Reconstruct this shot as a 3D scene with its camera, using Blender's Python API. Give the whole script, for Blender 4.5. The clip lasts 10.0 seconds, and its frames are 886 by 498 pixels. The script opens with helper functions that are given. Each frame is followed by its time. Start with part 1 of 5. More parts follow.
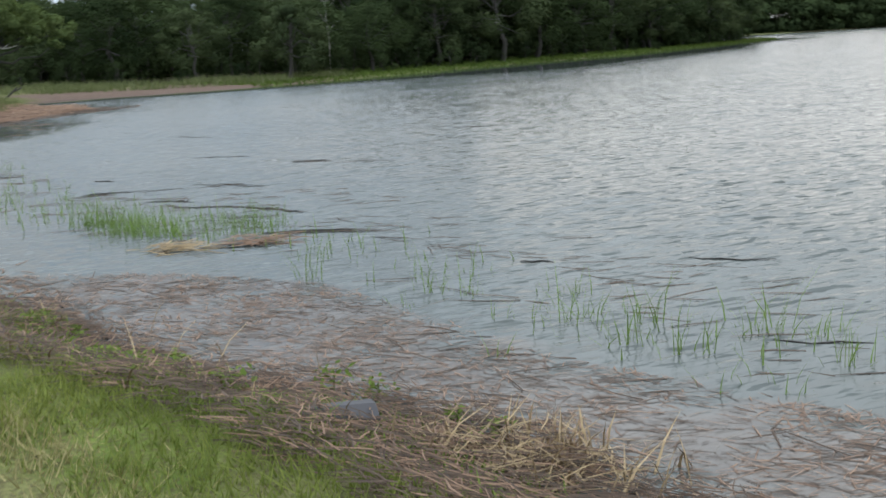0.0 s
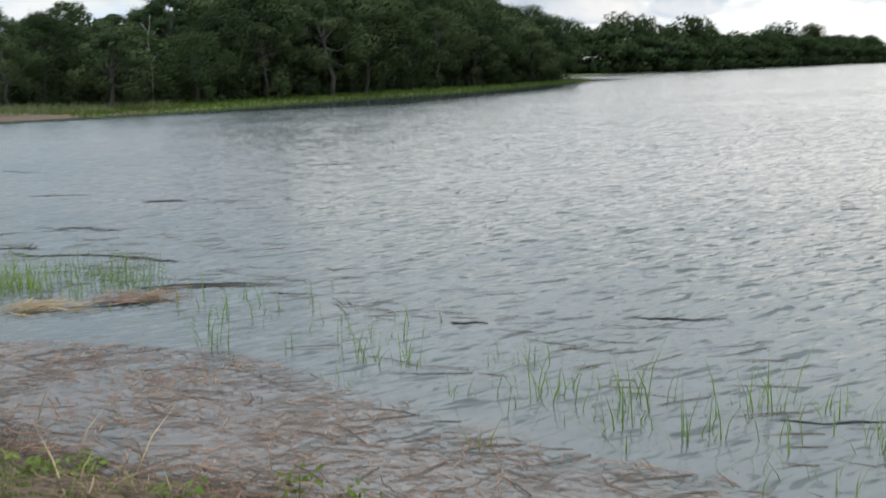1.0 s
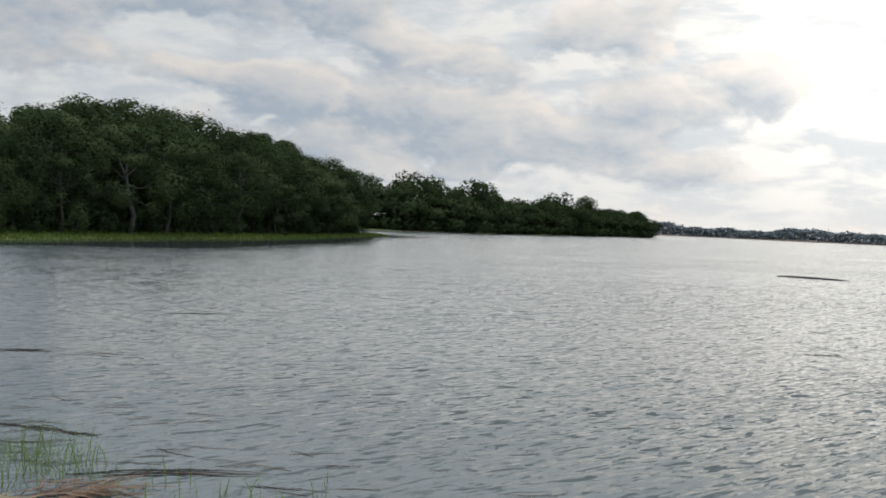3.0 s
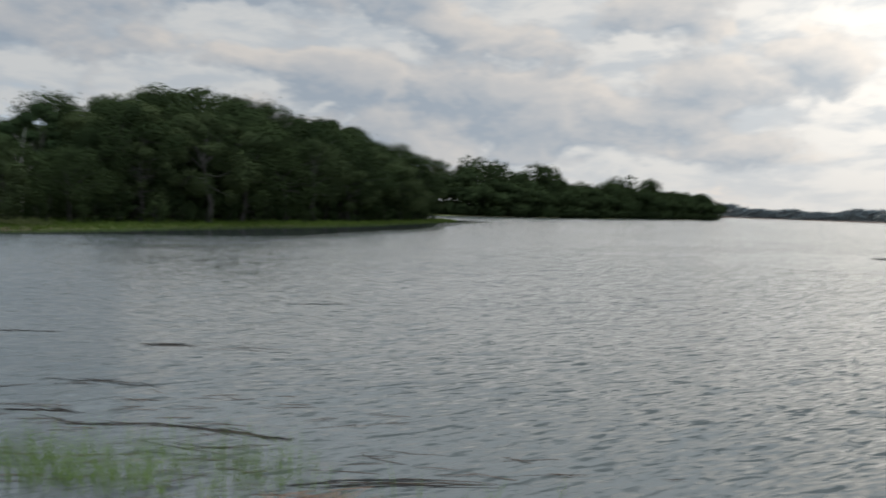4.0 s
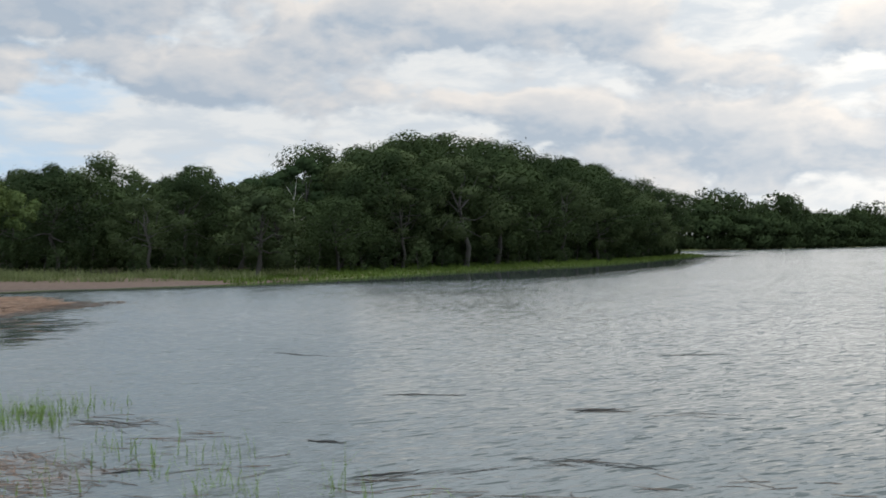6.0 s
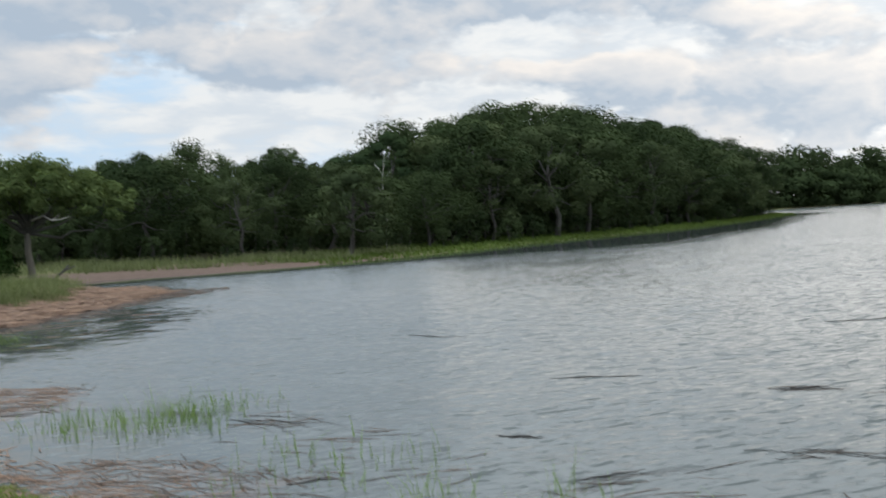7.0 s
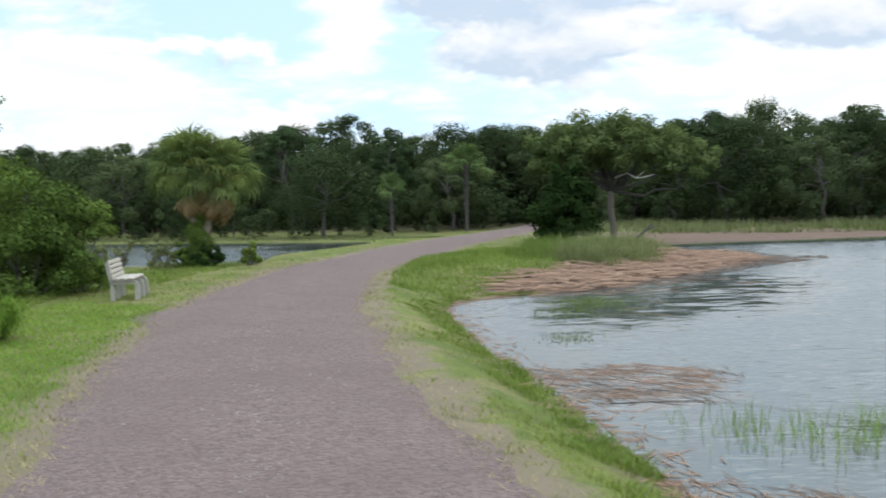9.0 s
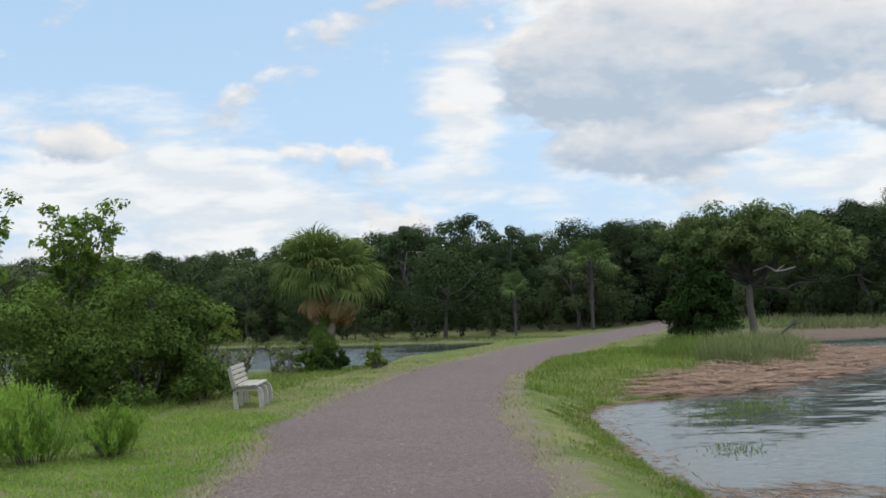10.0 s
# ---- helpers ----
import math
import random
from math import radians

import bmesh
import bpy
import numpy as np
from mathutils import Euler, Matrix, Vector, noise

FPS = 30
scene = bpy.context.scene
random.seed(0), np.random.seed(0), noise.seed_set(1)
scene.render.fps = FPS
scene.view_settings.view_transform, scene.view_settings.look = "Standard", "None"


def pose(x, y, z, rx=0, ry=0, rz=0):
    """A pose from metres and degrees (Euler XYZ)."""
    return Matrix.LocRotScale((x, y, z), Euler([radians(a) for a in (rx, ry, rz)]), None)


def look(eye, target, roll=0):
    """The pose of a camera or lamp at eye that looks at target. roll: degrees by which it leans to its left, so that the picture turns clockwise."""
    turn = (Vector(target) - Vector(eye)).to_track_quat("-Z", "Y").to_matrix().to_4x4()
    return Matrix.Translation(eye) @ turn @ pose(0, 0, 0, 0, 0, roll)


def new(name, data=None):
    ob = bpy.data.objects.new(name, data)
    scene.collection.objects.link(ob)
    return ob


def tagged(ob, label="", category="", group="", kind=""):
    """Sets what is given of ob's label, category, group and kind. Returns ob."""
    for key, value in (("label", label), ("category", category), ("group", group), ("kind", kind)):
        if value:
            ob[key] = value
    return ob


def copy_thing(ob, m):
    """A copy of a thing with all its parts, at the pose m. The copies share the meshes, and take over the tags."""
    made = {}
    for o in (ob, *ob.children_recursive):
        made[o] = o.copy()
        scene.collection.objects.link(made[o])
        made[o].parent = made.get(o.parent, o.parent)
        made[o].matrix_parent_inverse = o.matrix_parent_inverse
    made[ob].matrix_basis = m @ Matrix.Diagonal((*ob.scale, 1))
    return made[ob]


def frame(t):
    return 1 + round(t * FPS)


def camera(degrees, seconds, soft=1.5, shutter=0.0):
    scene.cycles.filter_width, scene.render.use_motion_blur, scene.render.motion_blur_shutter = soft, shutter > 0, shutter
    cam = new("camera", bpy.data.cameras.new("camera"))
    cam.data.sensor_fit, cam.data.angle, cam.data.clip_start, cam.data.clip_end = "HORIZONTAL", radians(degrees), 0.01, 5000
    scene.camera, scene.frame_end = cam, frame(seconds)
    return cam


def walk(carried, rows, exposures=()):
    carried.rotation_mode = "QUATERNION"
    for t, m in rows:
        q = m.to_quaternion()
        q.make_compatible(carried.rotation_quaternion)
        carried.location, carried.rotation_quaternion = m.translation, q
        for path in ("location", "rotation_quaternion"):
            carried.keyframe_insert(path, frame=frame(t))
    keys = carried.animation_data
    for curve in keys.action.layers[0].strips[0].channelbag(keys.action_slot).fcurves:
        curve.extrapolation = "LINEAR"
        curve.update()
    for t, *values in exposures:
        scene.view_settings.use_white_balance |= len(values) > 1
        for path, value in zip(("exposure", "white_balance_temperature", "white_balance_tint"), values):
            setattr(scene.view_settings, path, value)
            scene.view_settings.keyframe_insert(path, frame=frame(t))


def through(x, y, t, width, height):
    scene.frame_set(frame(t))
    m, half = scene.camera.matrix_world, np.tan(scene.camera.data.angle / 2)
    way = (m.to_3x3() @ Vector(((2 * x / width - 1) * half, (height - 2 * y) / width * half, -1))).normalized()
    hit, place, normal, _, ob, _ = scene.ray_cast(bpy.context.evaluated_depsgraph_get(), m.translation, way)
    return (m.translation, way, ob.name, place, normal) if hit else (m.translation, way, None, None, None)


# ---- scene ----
LENS = 43.35
PATH = [  # seconds, x, y, z, yaw, pitch, roll
    (0, 0.029, -0.005, 2.027, -0.41, -10.59, -2.91),
    (0.5, -0.381, 0.570, 2.000, -5.26, -11.02, -4.89),
    (1, -0.797, 1.188, 2.072, -10.00, -9.21, -1.40),
    (1.5, -1.203, 1.751, 2.059, -14.93, -5.85, -1.35),
    (2, -1.679, 2.296, 2.078, -18.94, -4.04, 1.26),
    (2.5, -2.003, 2.809, 2.061, -18.27, -2.03, 0.74),
    (2.7, -2.169, 3.026, 2.075, -19.49, -1.63, 1.51),
    (3.8, -3.197, 4.272, 2.054, -22.95, -1.44, 3.30),
    (4, -3.406, 4.514, 2.042, -18.42, -2.22, 2.05),
    (4.5, -3.881, 5.154, 2.072, -14.49, -2.25, -0.41),
    (5, -4.434, 5.820, 2.045, -12.71, -1.64, -1.05),
    (5.5, -5.051, 6.469, 2.059, -8.33, -0.27, -1.20),
    (5.7, -5.274, 6.727, 2.052, -7.98, -0.02, -0.29),
    (6.8, -6.377, 8.166, 2.022, -3.86, -2.14, -2.64),
    (7, -6.553, 8.462, 2.043, -3.11, -1.68, -2.94),
    (7.5, -7.002, 9.128, 2.095, 6.11, 1.37, -2.87),
    (8, -7.488, 9.775, 2.038, 12.00, -1.04, -1.78),
    (8.5, -7.942, 10.338, 2.027, 19.22, -1.66, -0.80),
    (9, -8.348, 10.859, 2.021, 24.55, -2.51, -1.57),
    (9.5, -8.788, 11.366, 2.019, 29.63, 0.91, -2.33),
    (10, -9.243, 11.909, 2.006, 30.38, 2.82, -2.53),
]


def view(x, y, z, yaw, pitch, roll):
    """Camera pose from place, yaw to the left, pitch up and roll, in degrees."""
    return pose(x, y, z, 0, 0, yaw) @ pose(0, 0, 0, 90 + pitch) @ pose(0, 0, 0, 0, 0, roll)


cam = camera(LENS, 10.0, soft=1.7, shutter=0.3)
walk(cam, [(t, view(*p)) for t, *p in PATH],
     exposures=[(0.0, 0.5), (0.5, 0.6), (1.0, 0.44), (1.5, 0.28), (2.0, 0.05), (2.5, 0.03), (3.8, -0.3), (4.0, -0.3), (4.5, 0.0), (5.5, 0.1), (7.0, 0.3), (7.5, 0.26), (8.0, 0.30), (8.5, 0.55), (9.0, 0.82), (9.5, 0.8), (10.0, 0.40)])

# ---- sky and sun ----
SUN_AZ, SUN_EL = 43.0, 12.0      # degrees clockwise from +y, and above the horizon
sun_way = Vector((math.sin(radians(SUN_AZ)) * math.cos(radians(SUN_EL)),
                  math.cos(radians(SUN_AZ)) * math.cos(radians(SUN_EL)), math.sin(radians(SUN_EL))))


class Graph:
    """Short-hand for building node trees."""

    def __init__(self, tree):
        self.tree = tree
        tree.nodes.clear()

    def node(self, kind, sets=None, **values):
        n = self.tree.nodes.new(kind)
        for k, v in (sets or {}).items():
            if k == "operation":
                n.operation = v
            elif k == "use_clamp":
                n.use_clamp = v
            elif k == "data_type":
                n.data_type = v
            elif k == "blend_type":
                n.blend_type = v
            elif k == "rotation_type":
                n.rotation_type = v
            elif k == "attribute_name":
                n.attribute_name = v
        for k, v in values.items():
            self.put(n, k.replace("_", " "), v)
        return n

    def put(self, n, key, v):
        slot = n.inputs[int(key[2:])] if key.startswith("in") and key[2:].isdigit() else n.inputs[key]
        if isinstance(v, bpy.types.NodeSocket):
            self.tree.links.new(v, slot)
        else:
            slot.default_value = v

    def math(self, op, a, b=0.0, c=0.0, clamp=False):
        n = self.node("ShaderNodeMath", {"operation": op, "use_clamp": clamp})
        for i, v in enumerate((a, b, c)):
            self.put(n, f"in{i}", v)
        return n.outputs[0]

    def vmath(self, op, a, b=(0, 0, 0)):
        n = self.node("ShaderNodeVectorMath", {"operation": op})
        self.put(n, "in0", a), self.put(n, "in1", b)
        return n.outputs["Value"] if op in ("DOT_PRODUCT", "LENGTH", "DISTANCE") else n.outputs[0]

    def mix(self, fac, a, b, how="MIX"):
        n = self.node("ShaderNodeMix", {"data_type": "RGBA", "blend_type": how})
        self.put(n, "in0", fac), self.put(n, "in6", a), self.put(n, "in7", b)
        return n.outputs[2]

    def noise(self, vec, scale, detail=4.0, rough=0.55, warp=0.0):
        n = self.node("ShaderNodeTexNoise", Vector=vec, Scale=scale, Detail=detail, Roughness=rough, Distortion=warp)
        return n.outputs[0]

    def ramp(self, fac, stops, smooth=True):
        n = self.node("ShaderNodeValToRGB", Fac=fac)
        cr = n.color_ramp
        cr.interpolation = "EASE" if smooth else "LINEAR"
        while len(cr.elements) < len(stops):
            cr.elements.new(0.5)
        for e, (p, col) in zip(cr.elements, stops):
            e.position = p
            e.color = (col, col, col, 1) if isinstance(col, (int, float)) else (*col, 1)
        return n.outputs[0]


world = bpy.data.worlds.new("sky")
scene.world = world
world.use_nodes = True
g = Graph(world.node_tree)
way = g.node("ShaderNodeTexCoord").outputs["Generated"]
sky = g.node("ShaderNodeTexSky")
sky.sky_type, sky.sun_disc, sky.dust_density = "NISHITA", False, 1.5
sky.sun_elevation, sky.sun_rotation = radians(SUN_EL), radians(SUN_AZ)
xyz = g.node("ShaderNodeSeparateXYZ", Vector=way)
up = g.math("MAXIMUM", xyz.outputs[2], 0.0)
elev = g.math("MULTIPLY", g.math("ARCSINE", xyz.outputs[2]), 57.296)
wisp = g.noise(g.vmath("MULTIPLY", way, (1.0, 1.0, 4.5)), 5.0, 7.0, 0.55, 0.4)
streak = g.noise(g.vmath("MULTIPLY", way, (1.0, 1.0, 3.2)), 16.0, 6.0, 0.55, 0.3)
sunny = g.math("MAXIMUM", g.vmath("DOT_PRODUCT", way, tuple(sun_way)), 0.0)
bright = g.math("ADD", g.math("MULTIPLY", g.math("POWER", sunny, 9.0), 0.40), g.math("MULTIPLY", g.math("POWER", sunny, 90.0), 0.8))


def bearings(vec):
    """Azimuth right of +y and elevation of a direction, in degrees."""
    c = g.node("ShaderNodeSeparateXYZ", Vector=vec)
    return (g.math("MULTIPLY", g.math("ARCTAN2", c.outputs[0], c.outputs[1]), 57.296),
            g.math("MULTIPLY", g.math("ARCSINE", c.outputs[2]), 57.296))


def cloud_bank(vec, spots):
    """Sum of soft clouds: azimuth right of +y, elevation, half sizes in degrees, weight."""
    azim, elev = bearings(vec)
    total = 0.0
    for az, el, wide, high, weight in spots:
        dx = g.math("DIVIDE", g.math("SUBTRACT", azim, az), wide)
        dy = g.math("DIVIDE", g.math("SUBTRACT", elev, el), high)
        r2 = g.math("ADD", g.math("MULTIPLY", dx, dx), g.math("MULTIPLY", dy, dy))
        total = g.math("ADD", total, g.math("MULTIPLY", g.math("POWER", 2.718, g.math("MULTIPLY", r2, -0.9)), weight))
    return total


def billow(vec, scale):
    """Heaped, rounded cloud lumps with sharp valleys, about 0 to 1."""
    bend = g.vmath("MULTIPLY", g.node("ShaderNodeTexNoise", Vector=vec, Scale=scale * 0.8, Detail=3.0, Roughness=0.5).outputs["Color"], (0.10, 0.10, 0.07))
    v = g.node("ShaderNodeTexVoronoi", Vector=g.vmath("ADD", vec, bend), Scale=scale, Detail=3.0, Roughness=0.55)
    v.normalize = True
    d = v.outputs["Distance"]
    return g.math("SUBTRACT", 1.0, g.math("MULTIPLY", g.math("MULTIPLY", d, d), 4.0))


CLOUDS = [(-16.5, 12.4, 8.5, 2.4, 1.0), (-19.6, 7.6, 4.4, 1.5, 1.0), (-24.6, 10.4, 2.2, 2.6, 0.6), (-21.4, 11.5, 6.0, 2.6, 0.5), (-10.9, 12.2, 8.0, 2.0, 0.6),
          (-5.4, 8.4, 5.0, 1.7, 1.05), (7.0, 10.9, 6.8, 1.7, 1.05), (16.2, 11.2, 3.0, 1.2, 0.8), (-0.5, 9.8, 3.5, 1.5, 0.30), (15.0, 5.8, 4.0, 1.6, 0.95), (21.0, 6.3, 3.6, 1.4, 0.95),
          (26.0, 4.6, 6.0, 1.4, 0.8), (15.8, 3.4, 6.0, 0.9, 0.6), (28.5, 9.8, 3.2, 1.5, 0.7), (37.0, 7.3, 3.6, 1.6, 0.7), (3.5, 7.4, 4.0, 1.1, 0.40), (10.6, 7.0, 4.0, 0.8, 0.65), (19.5, 8.8, 4.2, 0.9, 0.7), (31.0, 6.6, 3.5, 1.1, 0.7), (33.0, 3.2, 6.0, 0.9, 0.6), (24.0, 8.0, 2.6, 0.7, 0.5), (41.0, 10.5, 3.5, 1.3, 0.5), (21.0, 2.4, 9.0, 0.5, 0.5),
          (-47.8, 8.7, 2.6, 0.7, 0.48), (-35.8, 8.1, 2.8, 0.6, 0.38), (-30.5, 10.4, 1.3, 0.8, 0.35), (-52.0, 12.6, 4.0, 0.9, 0.4),
          (-30, 21, 14, 3.0, 0.6), (5, 21, 16, 3.0, 0.6), (90, 12, 24, 7, 0.8), (-100, 14, 30, 7, 0.7), (180, 15, 50, 8, 0.8)]


def cloud_depth(vec):
    """How thick the low clouds stand in a direction."""
    tall = g.vmath("MULTIPLY", vec, (1.0, 1.0, 1.9))
    soft = g.noise(g.vmath("ADD", tall, (3.1, 1.4, 0.0)), 6.0, 7.0, 0.58, 0.2)
    lumps = billow(g.vmath("ADD", tall, (0.0, 5.0, 2.0)), 11.0)
    fray = g.noise(tall, 30.0, 4.0, 0.6, 0.2)
    soft = g.math("ADD", soft, g.math("MULTIPLY", g.math("SUBTRACT", fray, 0.5), 0.22))
    rough = g.math("ADD", g.math("MULTIPLY", g.math("SUBTRACT", soft, 0.5), 2.4), g.math("MULTIPLY", g.math("SUBTRACT", lumps, 0.60), 0.9))
    return g.math("ADD", cloud_bank(vec, CLOUDS), rough)


here = cloud_depth(way)
sunward = cloud_depth(g.vmath("ADD", way, (0.011, 0.004, 0.013)))
cover = g.ramp(here, [(0.22, 0.0), (0.62, 1.0)])
thick = g.ramp(g.math("MULTIPLY", here, 0.6), [(0.20, 0.0), (0.80, 1.0)])
lit = g.math("ADD", 0.42, g.math("MULTIPLY", g.math("SUBTRACT", here, sunward), 1.3), clamp=True)
lit = g.math("MULTIPLY", lit, g.math("SUBTRACT", 1.0, g.math("MULTIPLY", thick, 0.55)))
veil_sum = cloud_bank(way, [(-28.8, 9.5, 1.9, 2.6, 1.1), (-44, 6.4, 9, 1.7, 0.8), (-11, 6.0, 8, 2.0, 0.9), (-20, 13, 12, 4, 0.5), (12, 8.0, 18, 8.0, 0.9), (40, 8, 22, 9, 1.3), (-50, 11.0, 7, 1.4, 0.4), (-40, 2.5, 16, 2.2, 0.7)])
clear_sum = cloud_bank(way, [(-39, 14.0, 8, 3.6, 0.85), (-34.8, 10.4, 2.9, 1.8, 0.5), (-52, 16, 8, 3.0, 0.5), (-27.2, 10, 1.2, 4.0, 0.35), (-10.8, 6.9, 3.4, 1.9, 0.75), (10.2, 7.1, 2.4, 1.0, 0.45)])
veil = g.ramp(g.math("SUBTRACT", g.math("ADD", g.math("ADD", veil_sum, g.math("MULTIPLY", g.math("SUBTRACT", wisp, 0.42), 2.4)), g.math("MULTIPLY", g.math("SUBTRACT", streak, 0.5), 1.2)), clear_sum), [(0.05, 0.0), (0.85, 1.0)])
haze = g.ramp(streak, [(0.36, 0.0), (0.62, 1.0)])
white = g.mix(bright, g.mix(haze, (0.55, 0.60, 0.65, 1), (0.68, 0.70, 0.71, 1)), g.mix(haze, (1.02, 1.04, 1.04, 1), (1.50, 1.42, 1.30, 1)))
peach = g.mix(bright, (0.75, 0.71, 0.67, 1), (1.40, 1.28, 1.14, 1))
shade = g.mix(bright, (0.355, 0.425, 0.51, 1), (0.74, 0.79, 0.83, 1))
blue = g.mix(1.0, sky.outputs[0], (0.15, 0.15, 0.15, 1), "MULTIPLY")
blue = g.mix(g.ramp(up, [(0.0, 0.85), (0.30, 0.70)]), blue, g.mix(bright, (0.40, 0.57, 0.79, 1), (0.80, 0.92, 1.02, 1)))
high = g.ramp(g.math("DIVIDE", elev, 90.0), [(0.17, 0.0), (0.36, 1.0)])
veil = g.math("MAXIMUM", veil, g.math("MULTIPLY", high, 0.85))
white = g.mix(high, white, (1.62, 1.82, 2.00, 1))
peach = g.mix(high, peach, (1.45, 1.56, 1.68, 1))
colour = g.mix(veil, blue, white)
colour = g.mix(g.math("MULTIPLY", cover, g.math("SUBTRACT", 0.95, g.math("MULTIPLY", high, 0.4))), colour, g.mix(lit, shade, peach))
colour = g.mix(g.ramp(up, [(0.0, 0.50), (0.07, 0.0)]), colour, g.mix(bright, (0.66, 0.68, 0.70, 1), (1.25, 1.16, 1.04, 1)))
back = g.node("ShaderNodeBackground", Color=colour, Strength=1.0)
out = g.node("ShaderNodeOutputWorld", Surface=back.outputs[0])

sun = new("sun", bpy.data.lights.new("sun", "SUN"))
sun.data.energy, sun.data.angle, sun.data.color = 0.3, radians(80), (1.0, 0.93, 0.83)
sun.matrix_world = look((0, 0, 0), -sun_way)


# ---- materials ----
def material(name):
    m = bpy.data.materials.new(name)
    m.use_nodes = True
    return m, Graph(m.node_tree)


def finish(g, colour, rough=0.8, bump=None, strength=0.4, dist=0.02, **more):
    b = g.node("ShaderNodeBsdfPrincipled", Roughness=rough)
    g.put(b, "Base Color", colour)
    for k, v in more.items():
        g.put(b, k.replace("_", " "), v)
    if bump is not None:
        n = g.node("ShaderNodeBump", Height=bump, Strength=strength, Distance=dist)
        g.put(b, "Normal", n.outputs[0])
    g.node("ShaderNodeOutputMaterial", Surface=b.outputs[0])
    return b


def world_at(g):
    return g.node("ShaderNodeNewGeometry").outputs["Position"]


def leaf_material(name, dark, light, per_tree=0.6, through=0.15, rough=0.75):
    """Foliage: tint by tree and by leaf clump, some light passing through."""
    m, g = material(name)
    isl = g.node("ShaderNodeNewGeometry").outputs["Random Per Island"]
    rnd = g.node("ShaderNodeObjectInfo").outputs["Random"]
    fac = g.math("ADD", g.math("MULTIPLY", rnd, per_tree), g.math("MULTIPLY", isl, 1 - per_tree))
    patch = g.ramp(g.noise(world_at(g), 0.45, 3.0), [(0.32, 0.0), (0.68, 1.0)])
    fac = g.math("ADD", g.math("MULTIPLY", fac, 0.65), g.math("MULTIPLY", patch, 0.4), clamp=True)
    col = g.mix(fac, (*dark, 1), (*light, 1))
    b = g.node("ShaderNodeBsdfPrincipled", Roughness=rough)
    g.put(b, "Base Color", col), g.put(b, "Specular IOR Level", 0.0)
    t = g.node("ShaderNodeBsdfTranslucent", Color=g.mix(0.35, col, (0.20, 0.26, 0.03, 1)))
    s = g.node("ShaderNodeMixShader", Fac=through, in1=b.outputs[0], in2=t.outputs[0])
    g.node("ShaderNodeOutputMaterial", Surface=s.outputs[0])
    return m


def stem_material(name, a, b, scale=8.0):
    m, g = material(name)
    isl = g.node("ShaderNodeNewGeometry").outputs["Random Per Island"]
    n = g.noise(world_at(g), scale, 5.0)
    fac = g.math("ADD", g.math("MULTIPLY", isl, 0.6), g.math("MULTIPLY", n, 0.5), clamp=True)
    finish(g, g.mix(fac, (*a, 1), (*b, 1)), 0.85, n, 0.5, 0.01)
    return m


OAK = leaf_material("oak_leaves", (0.012, 0.020, 0.010), (0.056, 0.076, 0.032), 0.8, 0.04)
OLIVE = leaf_material("olive_oak_leaves", (0.032, 0.045, 0.022), (0.090, 0.110, 0.048), 0.7, 0.05)
# leaves of the far shore: aerial haze is put into this pale bluish colour
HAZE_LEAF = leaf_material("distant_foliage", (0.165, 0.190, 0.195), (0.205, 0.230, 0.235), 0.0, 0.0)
AIRY = leaf_material("light_oak_leaves", (0.044, 0.068, 0.026), (0.135, 0.168, 0.062), 0.2, 0.25)
PINE = leaf_material("pine_needles", (0.014, 0.026, 0.014), (0.045, 0.066, 0.028), 0.6, 0.03)
CEDAR = leaf_material("cedar_leaves", (0.007, 0.015, 0.005), (0.026, 0.046, 0.013), 0.3, 0.04)
YOUNG = leaf_material("sapling_leaves", (0.050, 0.095, 0.020), (0.165, 0.245, 0.052), 0.1, 0.4)
SHRUB = leaf_material("shrub_leaves", (0.024, 0.046, 0.013), (0.118, 0.172, 0.038), 0.1, 0.2)
BRIGHT = leaf_material("young_leaves", (0.080, 0.150, 0.025), (0.220, 0.340, 0.060), 0.2, 0.4)
MARSH = leaf_material("marsh_grass", (0.044, 0.072, 0.020), (0.120, 0.165, 0.042), 0.1, 0.3)
SEDGE = leaf_material("dull_sedge", (0.080, 0.096, 0.044), (0.200, 0.210, 0.105), 0.1, 0.3)
REED = leaf_material("reed_blades", (0.055, 0.105, 0.022), (0.205, 0.305, 0.070), 0.3, 0.35)
TURF = leaf_material("mown_grass", (0.080, 0.108, 0.024), (0.225, 0.245, 0.066), 0.0, 0.3)
WEED = leaf_material("bank_weeds", (0.064, 0.105, 0.022), (0.180, 0.230, 0.056), 0.2, 0.3)
FROND = leaf_material("palm_fronds", (0.026, 0.050, 0.020), (0.205, 0.250, 0.080), 0.8, 0.3)
# dimmer frond colour for the back palms, with the woods' shade put into it
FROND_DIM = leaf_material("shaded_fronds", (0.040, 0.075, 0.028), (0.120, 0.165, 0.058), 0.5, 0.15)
FROND_PALE = leaf_material("pale_frond", (0.200, 0.240, 0.060), (0.330, 0.340, 0.110), 0.4, 0.3)
FROND_DEAD = leaf_material("dead_frond", (0.150, 0.095, 0.050), (0.330, 0.230, 0.130), 0.4, 0.2)
TRUNK = stem_material("oak_trunk", (0.055, 0.046, 0.036), (0.150, 0.128, 0.100), 7.0)
BARK = stem_material("grey_bark", (0.020, 0.017, 0.014), (0.070, 0.062, 0.052), 5.0)
PALM_BARK = stem_material("palm_bark", (0.090, 0.070, 0.050), (0.240, 0.200, 0.150), 9.0)
STRAW = stem_material("dead_reed", (0.120, 0.080, 0.042), (0.420, 0.300, 0.160), 3.0)
SOAKED = stem_material("soaked_reed", (0.024, 0.015, 0.010), (0.125, 0.080, 0.053), 3.0)
